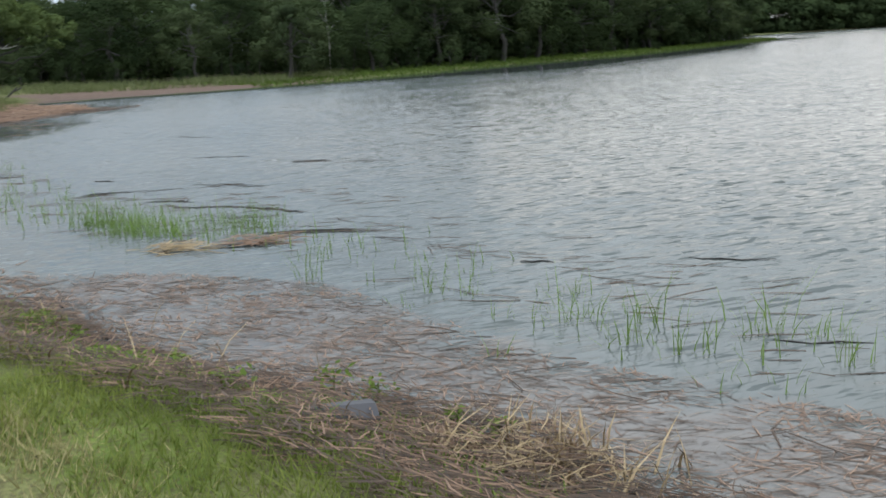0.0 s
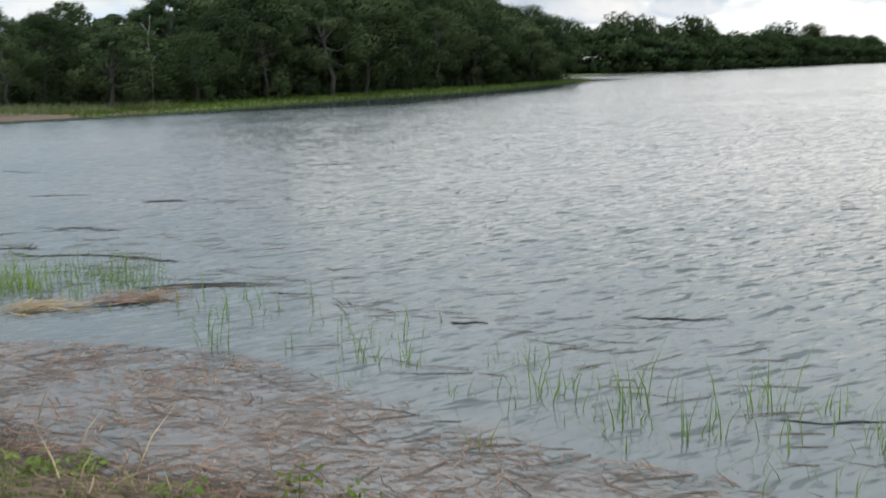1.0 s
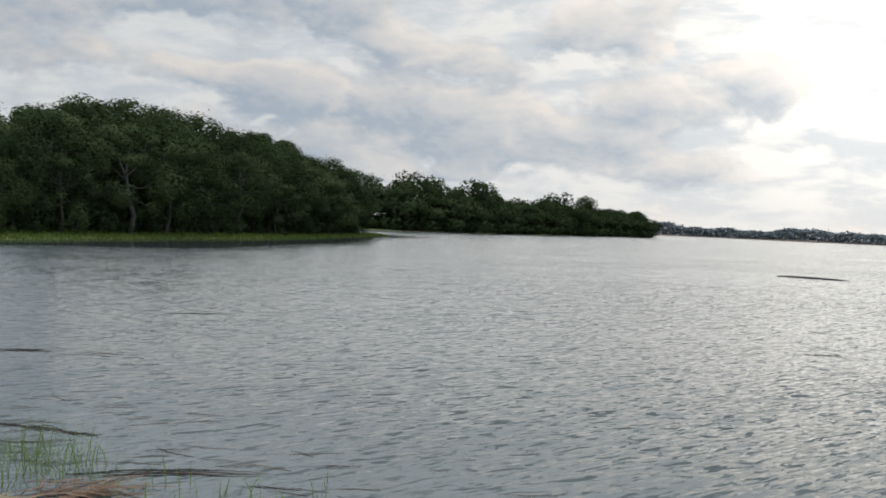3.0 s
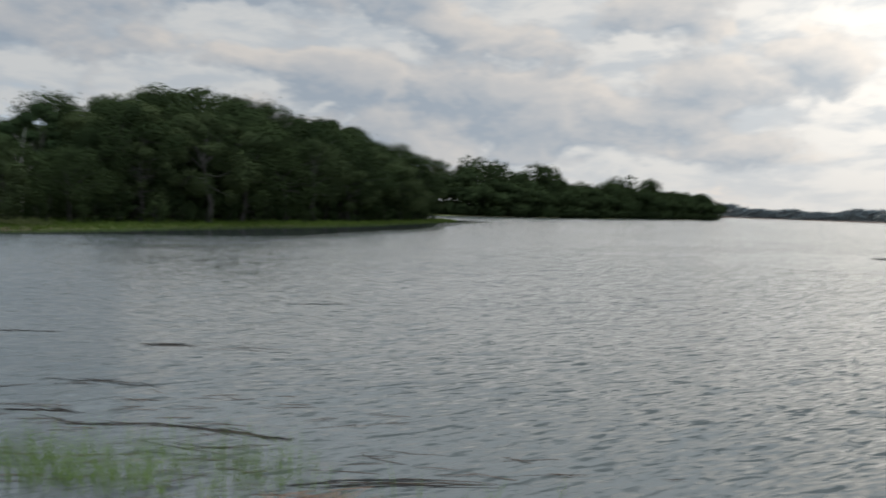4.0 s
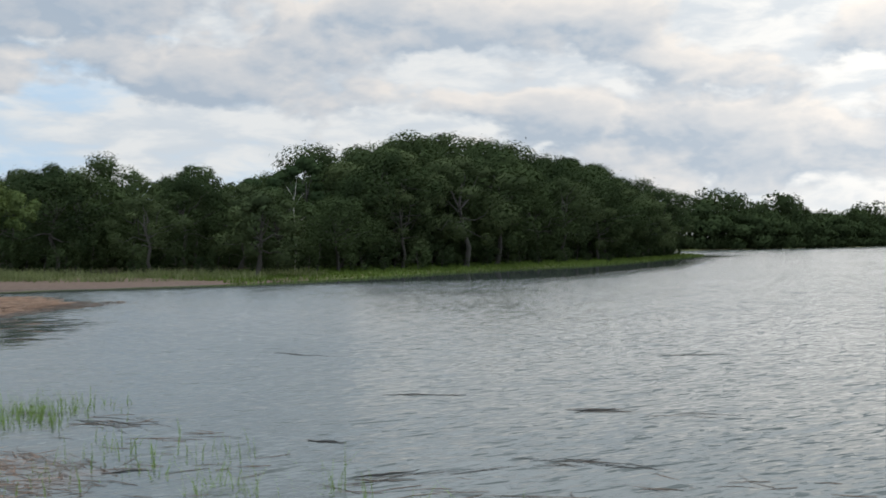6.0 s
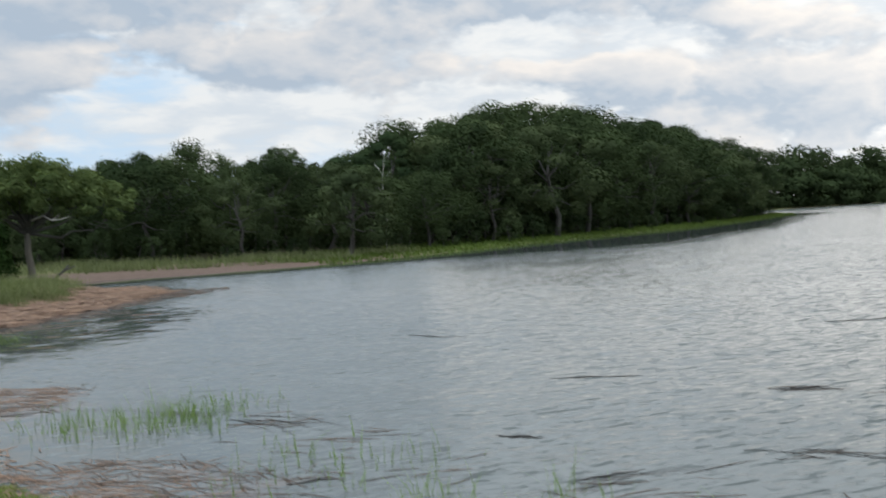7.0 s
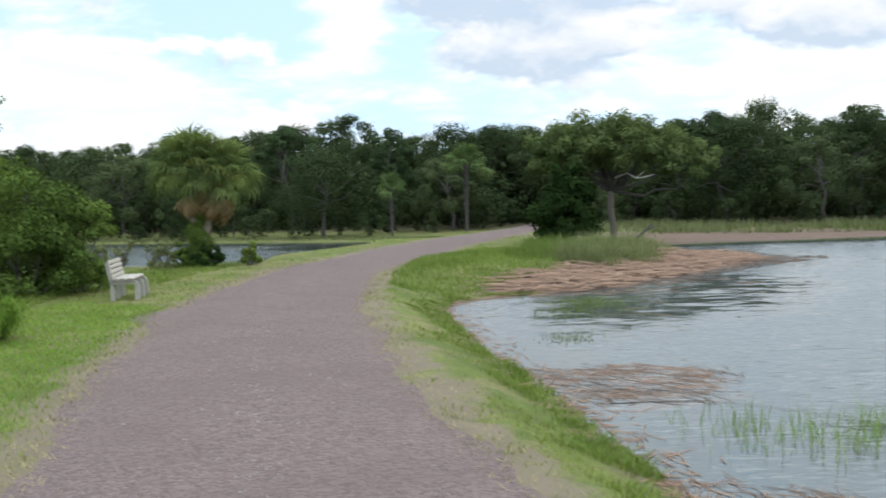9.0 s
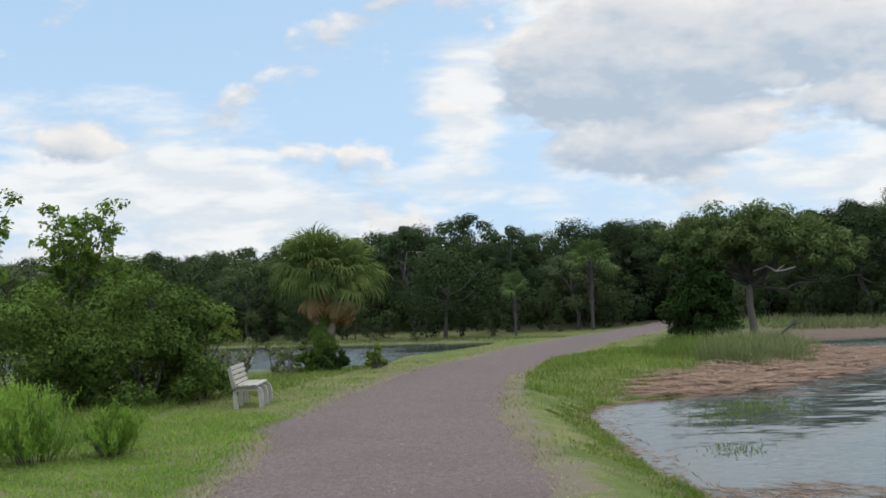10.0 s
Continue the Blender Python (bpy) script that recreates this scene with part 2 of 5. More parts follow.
MAT = stem_material("brown_wrack", (0.085, 0.047, 0.031), (0.300, 0.182, 0.114), 3.0)
STICK = stem_material("wet_black_stick", (0.010, 0.009, 0.008), (0.045, 0.036, 0.030), 6.0)
SLATE = stem_material("weathered_husk", (0.032, 0.030, 0.033), (0.085, 0.080, 0.084), 10.0)
DRIFT = stem_material("driftwood", (0.200, 0.180, 0.160), (0.420, 0.390, 0.350), 12.0)

# water: murky and rippled by a light wind, smoother in the lee of the banks
WATER, g = material("lake_water")
at = world_at(g)
lee = g.node("ShaderNodeAttribute", {"attribute_name": "lee"}).outputs["Fac"]
bay = g.node("ShaderNodeAttribute", {"attribute_name": "bay"}).outputs["Fac"]
turn = g.node("ShaderNodeVectorRotate", {"rotation_type": "Z_AXIS"}, Vector=at, Angle=radians(-22)).outputs[0]
long = g.vmath("MULTIPLY", turn, (0.28, 1.0, 1.0))
slim = g.vmath("MULTIPLY", turn, (0.27, 1.0, 1.0))
swell = g.node("ShaderNodeAttribute", {"attribute_name": "swell"}).outputs["Fac"]


def slopes(vec, scale, detail, steep):
    """Facet slopes of one band of ripples."""
    n = g.node("ShaderNodeTexNoise", Vector=vec, Scale=scale, Detail=detail, Roughness=0.5, Distortion=0.4)
    n = g.vmath("SUBTRACT", n.outputs["Color"], (0.5, 0.5, 0.5))
    return g.vmath("MULTIPLY", n, (steep * 0.6, steep, 0.0))


gust = g.ramp(g.noise(g.vmath("MULTIPLY", turn, (0.5, 1.0, 1.0)), 0.10, 3.0), [(0.35, 0.7), (0.62, 1.0)])
power = g.math("MULTIPLY", gust, g.math("SUBTRACT", 1.0, g.math("MULTIPLY", lee, 0.985)))
tilt = g.vmath("ADD", slopes(long, 5.5, 2.0, 0.13), slopes(long, 17.0, 2.5, 0.50))
crest = g.math("ADD", g.ramp(g.noise(slim, 8.0, 2.0, 0.5, 0.5), [(0.605, 0.0), (0.64, 1.0)]),
               g.math("MULTIPLY", g.ramp(g.noise(slim, 19.0, 2.0, 0.5, 0.5), [(0.59, 0.0), (0.63, 1.0)]), 0.8))
crest = g.math("ADD", crest, g.math("MULTIPLY", g.ramp(g.noise(slim, 2.4, 3.0, 0.55, 0.3), [(0.56, 0.0), (0.66, 1.0)]), 0.18))
tilt = g.vmath("ADD", tilt, g.node("ShaderNodeCombineXYZ", X=0.0, Y=g.math("MULTIPLY", crest, g.math("SUBTRACT", g.math("MULTIPLY", bay, 0.35), 0.62)), Z=0.0).outputs[0])
tilt = g.vmath("MULTIPLY", tilt, g.node("ShaderNodeCombineXYZ", X=power, Y=power, Z=0.0).outputs[0])
lean = g.node("ShaderNodeCombineXYZ", X=g.math("MULTIPLY", power, -0.02), Y=g.math("MULTIPLY", power, g.math("SUBTRACT", -0.06, g.math("MULTIPLY", bay, 0.07))), Z=1.0).outputs[0]  # added mean tilt towards the causeway, so the water mirrors higher, brighter sky
roll = slopes(g.vmath("MULTIPLY", turn, (0.30, 1.0, 1.0)), 3.2, 1.0, 0.30)  # smooth glassy undulation in the lee of the spit
roll = g.vmath("MULTIPLY", roll, g.node("ShaderNodeCombineXYZ", X=swell, Y=swell, Z=0.0).outputs[0])
facet = g.vmath("NORMALIZE", g.vmath("ADD", g.vmath("ADD", tilt, roll), lean))
silt = g.node("ShaderNodeAttribute", {"attribute_name": "silt"}).outputs["Fac"]
silt = g.ramp(g.math("ADD", silt, g.math("MULTIPLY", g.math("SUBTRACT", g.noise(at, 1.6, 5.0, 0.6, 0.4), 0.5), 2.2)), [(0.45, 0.0), (1.10, 0.45)])
body = finish(g, g.mix(silt, g.mix(g.noise(at, 0.25, 3.0), (0.046, 0.056, 0.053, 1), (0.080, 0.086, 0.077, 1)), g.mix(g.noise(at, 9.0, 4.0, 0.65), (0.070, 0.045, 0.034, 1), (0.190, 0.128, 0.098, 1))), g.math("SUBTRACT", 0.08, g.math("MULTIPLY", lee, 0.04)), IOR=1.36)
g.put(body, "Normal", facet)

# ground: grass, worn soil, brown wrack and mud by what lies there; darker in the woods
GROUND, g = material("ground_cover")
at = world_at(g)
wr = g.node("ShaderNodeAttribute", {"attribute_name": "wrack"}).outputs["Fac"]
wd = g.node("ShaderNodeAttribute", {"attribute_name": "woods"}).outputs["Fac"]
fine, mid, broad = g.noise(at, 40.0, 4.0, 0.65), g.noise(at, 3.0, 5.0, 0.6), g.noise(at, 0.5, 4.0)
soft = g.noise(at, 1.3, 5.0, 0.6)
grass = g.mix(g.ramp(soft, [(0.30, 0.0), (0.70, 1.0)]), (0.066, 0.115, 0.020, 1), (0.150, 0.190, 0.042, 1))
grass = g.mix(g.math("MULTIPLY", g.ramp(g.noise(at, 0.9, 5.0, 0.6), [(0.44, 0.0), (0.62, 1.0)]), 0.55), grass, (0.250, 0.205, 0.110, 1))
grass = g.mix(g.ramp(fine, [(0.38, 0.0), (0.62, 0.75)]), grass, (0.085, 0.066, 0.036, 1))
brown = g.mix(mid, (0.080, 0.054, 0.043, 1), (0.200, 0.140, 0.108, 1))
brown = g.mix(g.math("MULTIPLY", fine, 0.5), brown, (0.090, 0.060, 0.045, 1))
worn = g.node("ShaderNodeAttribute", {"attribute_name": "worn"}).outputs["Fac"]
bare = g.mix(soft, (0.130, 0.104, 0.074, 1), (0.210, 0.175, 0.120, 1))
bare = g.mix(g.math("MULTIPLY", fine, 0.6), bare, (0.120, 0.095, 0.065, 1))
grass = g.mix(g.ramp(g.math("ADD", worn, g.math("MULTIPLY", g.math("SUBTRACT", g.noise(at, 1.6, 5.0, 0.6), 0.5), 1.8)), [(0.42, 0.0), (0.85, 1.0)]), grass, bare)
col = g.mix(wr, grass, brown)
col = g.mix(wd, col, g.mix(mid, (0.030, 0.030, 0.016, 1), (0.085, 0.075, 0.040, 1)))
finish(g, col, 0.95, g.math("ADD", g.math("MULTIPLY", fine, 0.5), mid), 0.7, 0.05, Specular_IOR_Level=0.08)

# gravel of the path
GRAVEL, g = material("gravel")
at = world_at(g)
v = g.node("ShaderNodeTexVoronoi", Vector=at, Scale=38.0)
tone = g.mix(g.node("ShaderNodeSeparateColor", Color=v.outputs["Color"]).outputs[0], (0.116, 0.083, 0.075, 1), (0.219, 0.160, 0.146, 1))
tone = g.mix(g.math("MULTIPLY", g.ramp(g.noise(at, 0.7, 5.0, 0.6), [(0.4, 0.0), (0.7, 1.0)]), 0.45), tone, (0.130, 0.093, 0.083, 1))
tone = g.mix(g.math("MULTIPLY", g.noise(at, 120.0, 2.0), 0.4), tone, (0.073, 0.055, 0.050, 1))
finish(g, tone, 0.9, g.math("SUBTRACT", 1.0, v.outputs["Distance"]), 0.9, 0.03, Specular_IOR_Level=0.15)


# ---- the lie of the land ----
WATER_Z, PATH_Z = 0.0, 0.40
CAUSEWAY_SHORE = [(60, -76), (20, -21.5), (6, -2.8), (0.55, 4.66), (0.2, 5.3), (-0.4, 5.9), (-1.1, 6.4), (-2.0, 7.2), (-3.0, 8.6), (-4.6, 10.7),
                  (-7.4, 14.6), (-10.2, 18.5), (-11.5, 20.7), (-12.6, 22.5), (-13.8, 24.2), (-15.9, 27.7), (-16.8, 29.4), (-17.2, 30.7),
                  (-16.6, 32.2), (-15.4, 33.6), (-14.9, 35.3), (-14.2, 38.2), (-13.7, 42.2), (-13.2, 45.6), (-15.0, 47.6), (-17.0, 49.5),
                  (-18.9, 52.4), (-19.8, 55.5), (-19.0, 57.6)]
FAR_SHORE = [(-17.3, 58.4), (-14.6, 58.9), (-11.5, 60.8), (-7.6, 63.4), (-3.1, 69.2), (2.8, 78.2), (9.7, 87.8), (18.6, 98.5), (30.0, 118.5), (47.0, 150.0)]
POINT_SHORE = [(40, 166), (30, 200), (62, 221), (80, 226), (134, 284), (200, 358), (280, 436)]
LAND = CAUSEWAY_SHORE + FAR_SHORE + POINT_SHORE + [(250, 500), (-100, 700), (-900, 900), (-900, -900), (40, -300)]
POND = [(-27.6, 38.4), (-29.6, 41.8), (-30.6, 50), (-32.6, 54.5), (-34.3, 61), (-38, 60.6), (-45, 61.2), (-60, 62), (-76, 55), (-60, 43), (-42, 38), (-31, 36.5)]
LANE = [(24, -31.6), (0.05, 0.05), (-8.9, 11.85), (-14.75, 20.1), (-16.2, 22.4), (-18.6, 26.5), (-20.2, 29.6), (-22.6, 35.3), (-24.2, 41.8), (-25.7, 47.2), (-27.2, 55), (-28.5, 63), (-29.4, 70), (-31.5, 78)]


def smooth(v):
    v = np.clip(v, 0, 1)
    return v * v * (3 - 2 * v)


def line_distance(p, line, closed=False):
    """Distance from each point to a broken line."""
    line = np.array(line, float)
    ends = np.roll(line, -1, 0) if closed else line[1:]
    best = np.full(len(p), 1e9)
    for a, b in zip(line, ends):
        ab = b - a
        s = np.clip(((p - a) @ ab) / (ab @ ab), 0, 1)
        best = np.minimum(best, np.hypot(*(p - a - s[:, None] * ab).T))
    return best


def inside(p, poly):
    poly = np.array(poly, float)
    hit = np.zeros(len(p), bool)
    for a, b in zip(poly, np.roll(poly, -1, 0)):
        if a[1] != b[1]:
            cross = (a[1] > p[:, 1]) != (b[1] > p[:, 1])
            hit ^= cross & (p[:, 0] < (b[0] - a[0]) * (p[:, 1] - a[1]) / (b[1] - a[1]) + a[0])
    return hit


def land_depth(p):
    """Metres inland of the waterline; negative in the water."""
    d = line_distance(p, LAND, True) * np.where(inside(p, LAND), 1, -1)
    q = line_distance(p, POND, True) * np.where(inside(p, POND), -1, 1)
    return np.where(d > 0, np.where(q < 0, q, np.minimum(d, q)), d)


def ripple(p, scale, seed=0.0):
    """Cheap smooth unevenness, about -1 to 1."""
    x, y = p[:, 0] / scale, p[:, 1] / scale
    return (np.sin(x * 1.3 + y * 0.7 + seed) + np.sin(x * -0.8 + y * 1.7 + 2.1 * seed) + np.sin(x * 2.3 - y * 1.1 + seed * 3.3) + np.sin(x * 0.4 + y * 2.9 - seed)) / 4


def ground_height(p):
    p = np.asarray(p, float).reshape(-1, 2)
    wob = land_depth(p) + 0.12 * ripple(p, 0.35, 1.0) + 0.10 * ripple(p, 0.9, 4.0)
    spit = smooth((p[:, 1] - 30) / 3) * smooth((52 - p[:, 1]) / 3) * smooth((p[:, 0] + 24) / 3)
    bank = 1.25 + 4.0 * spit
    causeway = 0.36 * smooth(wob / bank) + 0.02
    shore = 0.10 * smooth(wob / 2.0) + 0.28 * smooth(wob / 16) + 1.2 * smooth((wob - 20) / 80)
    far = smooth((p[:, 1] - 54) / 8)
    land = causeway * (1 - far) + shore * far
    land = land + 0.015 * ripple(p, 0.25, 7.0) * smooth(wob / 0.5)
    z = np.where(wob > 0, land, -0.75 * smooth(-wob / 6) - 0.03)
    lane = line_distance(p, LANE)
    on = 1 - smooth((lane - 1.5) / 0.8)
    return np.where(wob > 0, z * (1 - on) + (PATH_Z - 0.04) * on, z)


def axis(lo, hi, step, grow, limit):
    """Even steps from lo to hi, then ever longer ones out to the limit on either side."""
    mid = list(np.arange(lo, hi + step, step))
    s, a = step, mid[-1]
    while a < limit:
        s *= grow
        a += s
        mid.append(a)
    s, a = step, mid[0]
    while a > -limit:
        s *= grow
        a -= s
        mid.insert(0, a)
    return np.array(mid)


def mesh_object(name, verts, faces, mat=None, parent=None, label="", smooth_faces=False, facing=None):
    me = bpy.data.meshes.new(name)
    me.from_pydata([tuple(map(float, v)) for v in verts], [], [tuple(map(int, f)) for f in faces])
    if mat:
        me.materials.append(mat)
    if smooth_faces:
        me.polygons.foreach_set("use_smooth", [True] * len(me.polygons))
    me.update()
    if facing is not None:      # soft rounded shading of foliage masses
        me.polygons.foreach_set("use_smooth", [True] * len(me.polygons))
        me.normals_split_custom_set_from_vertices([tuple(map(float, q)) for q in facing])
    ob = new(name, me)
    if parent:
        ob.parent = parent
    if label:
        ob["label"] = label
    return ob


xs, ys = axis(-34, 8, 0.36, 1.13, 3200), axis(-3, 66, 0.42, 1.13, 3600)
gx, gy = np.meshgrid(xs, ys)
flat_pts = np.stack([gx.ravel(), gy.ravel()], 1)
gz = ground_height(flat_pts)
depth = land_depth(flat_pts)
# beyond the lake the far shore rises again
far_rim = smooth((np.hypot(flat_pts[:, 0], flat_pts[:, 1]) - 1300) / 60)
gz = np.where(far_rim > 0, np.maximum(gz, -0.75 + 2.2 * far_rim), gz)
nx, ny = len(xs), len(ys)
idx = np.arange(nx * ny).reshape(ny, nx)
quads = np.stack([idx[:-1, :-1], idx[:-1, 1:], idx[1:, 1:], idx[1:, :-1]], -1).reshape(-1, 4)
ground = tagged(mesh_object("ground", np.c_[flat_pts, gz], quads, GROUND, smooth_faces=True),
                "grassy causeway and wooded lake shore with brown wrack", "ground", kind="structure")
spit_zone = smooth((flat_pts[:, 1] - 31) / 2) * smooth((51 - flat_pts[:, 1]) / 2) * smooth((flat_pts[:, 0] + 18.4) / 1.2)
near_edge = smooth((np.where(flat_pts[:, 1] < 11, 1.15, 0.2) - depth + 0.25 * ripple(flat_pts, 0.5, 2.0)) / 0.5) * (flat_pts[:, 1] < 31)
beach = smooth((flat_pts[:, 1] - 55) / 3) * smooth((9 - depth) / 4) * smooth((-2 - flat_pts[:, 0]) / 6) * (flat_pts[:, 0] > -26)
wrack = np.clip(np.maximum.reduce([spit_zone, near_edge, beach, (depth < 0.1) * 1.0]), 0, 1)
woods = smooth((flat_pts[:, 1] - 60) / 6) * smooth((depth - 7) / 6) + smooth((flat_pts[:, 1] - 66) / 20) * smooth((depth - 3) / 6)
worn = smooth((2.35 - line_distance(flat_pts, LANE)) / 0.8) * smooth((flat_pts[:, 1] - 10) / 3) * (flat_pts[:, 1] < 60)
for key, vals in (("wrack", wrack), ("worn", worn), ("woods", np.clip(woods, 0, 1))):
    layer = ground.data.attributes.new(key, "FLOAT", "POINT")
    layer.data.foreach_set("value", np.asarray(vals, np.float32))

wx, wy = np.unique(np.r_[axis(-40, 20, 1.2, 1.12, 3200), np.arange(-14, 5, 0.6)]), np.unique(np.r_[axis(-3, 160, 1.6, 1.12, 3600), np.arange(0, 26, 0.6)])
gx, gy = np.meshgrid(wx, wy)
wet = np.stack([gx.ravel(), gy.ravel()], 1)
idx = np.arange(len(wet)).reshape(len(wy), len(wx))
quads = np.stack([idx[:-1, :-1], idx[:-1, 1:], idx[1:, 1:], idx[1:, :-1]], -1).reshape(-1, 4)
water = tagged(mesh_object("water", np.c_[wet, np.zeros(len(wet))], quads, WATER), "wind-rippled grey lake water under a cloudy sky", "lake", kind="structure")
out_by = -land_depth(wet)
lee = np.where(wet[:, 1] > 54, smooth((np.interp(wet[:, 0], [-5, 9, 22, 40], [5, 15, 14, 7]) - out_by) / np.interp(wet[:, 0], [-5, 9, 22, 40], [3, 6, 8, 5])), 0.6 * smooth((3.0 - out_by) / 3.0))
lee = np.where(wet[:, 0] < -24, np.where(wet[:, 1] > 52, 0.95 * smooth((6 - out_by) / 3), 0.1), lee)
bay = smooth((1 - wet[:, 0]) / 8) * smooth((66 - wet[:, 1]) / 6) * smooth((wet[:, 1] - 13) / 6) * (wet[:, 0] > -22)
bay = np.maximum(bay, 0.75 * smooth((9 - out_by) / 5) * smooth((30 - wet[:, 1]) / 6) * (wet[:, 0] > -22))
# glassy water round the spit, and along its shore
swell = smooth((4.6 - np.hypot((wet[:, 0] + 13.6) * 1.15, (wet[:, 1] - 33.5) * 0.52)) / 2.4)
lee = np.maximum(lee, 0.88 * swell)
water.data.attributes.new("swell", "FLOAT", "POINT").data.foreach_set("value", np.asarray(swell, np.float32))
water.data.attributes.new("bay", "FLOAT", "POINT").data.foreach_set("value", np.asarray(bay, np.float32))
water.data.attributes.new("lee", "FLOAT", "POINT").data.foreach_set("value", np.asarray(lee, np.float32))


# ---- the gravel path ----
def along(line, step):
    """Points and sideways directions (to the right) at even steps along a broken line, with the corners eased."""
    line = np.array(line, float)
    for _ in range(3):
        q = np.empty((2 * len(line) - 2, 2))
        q[0::2], q[1::2] = line[:-1] * 0.75 + line[1:] * 0.25, line[:-1] * 0.25 + line[1:] * 0.75
        line = np.vstack([line[:1], q, line[-1:]])
    s = np.r_[0, np.cumsum(np.hypot(*np.diff(line, axis=0).T))]
    t = np.arange(0, s[-1], step)
    p = np.stack([np.interp(t, s, line[:, 0]), np.interp(t, s, line[:, 1])], 1)
    d = np.gradient(p, axis=0)
    d /= np.hypot(*d.T)[:, None]
    return p, np.stack([d[:, 1], -d[:, 0]], 1)


lane_pts, lane_side = along(LANE, 0.4)
rows = []
for k, (p, side) in enumerate(zip(lane_pts, lane_side)):
    half_r = 1.50 + 0.10 * math.sin(k * 0.31) + 0.07 * math.sin(k * 1.13) - 0.2 * min(1, max(0, (p[1] - 30) / 30))
    half_l = 1.52 + 0.10 * math.sin(k * 0.27 + 2) + 0.07 * math.sin(k * 0.97) - 0.2 * min(1, max(0, (p[1] - 30) / 30))
    half_r -= 0.45 * min(1, max(0, (9 - p[1]) / 4))
    half_l += 0.9 * math.exp(-((p[1] - 25.2) / 1.1) ** 2)
    for u in np.linspace(-1, 1, 11):
        q = p + side * (u * (half_r if u > 0 else half_l))
        rows.append((q[0], q[1], PATH_Z + 0.012 - 0.05 * max(0, abs(u) - 0.55) / 0.45 + 0.006 * math.sin(k * 1.7 + u * 9)))
nl = len(lane_pts)
faces = [(i * 11 + j, i * 11 + j + 1, i * 11 + j + 12, i * 11 + j + 11) for i in range(nl - 1) for j in range(10)]
lane = tagged(mesh_object("path", rows, faces, GRAVEL, smooth_faces=True), "purplish grey compacted gravel path along the causeway", "path", kind="structure")


# ---- plants ----
def unit(rng, n):
    v = rng.normal(size=(n, 3))
    return v / np.linalg.norm(v, axis=1)[:, None]


def leaf_cards(rng, centres, normals, size, stretch=1.3, angles=(0.0, 1.5, 3.2, 4.6)):
    """Small bent leaf sprays: a bent four-cornered card for each centre, turned about its normal."""
    n = len(centres)
    a = np.cross(normals, unit(rng, n))
    a /= np.linalg.norm(a, axis=1)[:, None] + 1e-9
    b = np.cross(normals, a)
    s = size * rng.uniform(0.55, 1.35, (n, 1))
    corners = []
    for ang in angles:
        r = rng.uniform(0.6, 1.1, (n, 1)) * s
        corners.append(centres + a * np.cos(ang) * r * stretch + b * np.sin(ang) * r / stretch + normals * rng.uniform(-0.25, 0.25, (n, 1)) * s)
    verts = np.stack(corners, 1).reshape(-1, 3)
    m = len(angles)
    return verts, np.arange(n)[:, None] * m + np.arange(m)


def tube(points, radii, sides=6):
    """A tapered limb through the points."""
    points = np.asarray(points, float)
    verts, faces = [], []
    for i, p in enumerate(points):
        d = points[min(i + 1, len(points) - 1)] - points[max(i - 1, 0)]
        d = d / (np.linalg.norm(d) + 1e-9)
        a = np.cross(d, (0.31, 0.95, 0.1))
        a /= np.linalg.norm(a) + 1e-9
        b = np.cross(d, a)
        for k in range(sides):
            w = 2 * math.pi * k / sides
            verts.append(p + radii[i] * (a * math.cos(w) + b * math.sin(w)))
    for i in range(len(points) - 1):
        for k in range(sides):
            faces.append((i * sides + k, i * sides + (k + 1) % sides, (i + 1) * sides + (k + 1) % sides, (i + 1) * sides + k))
    faces.append(tuple(range(len(points) * sides - sides, len(points) * sides)))
    return verts, faces


def joined(pieces):
    verts, faces, n = [], [], 0
    for v, f in pieces:
        verts.extend(v)
        faces.extend([tuple(i + n for i in q) for q in f])
        n += len(v)
    return verts, faces


def crooked(rng, a, b, bends, wild):
    """Points from a to b with random bends."""
    a, b = np.array(a, float), np.array(b, float)
    t = np.linspace(0, 1, bends + 2)[:, None]
    p = a + (b - a) * t
    p[1:-1] += rng.normal(size=(bends, 3)) * wild * np.linalg.norm(b - a)
    return p


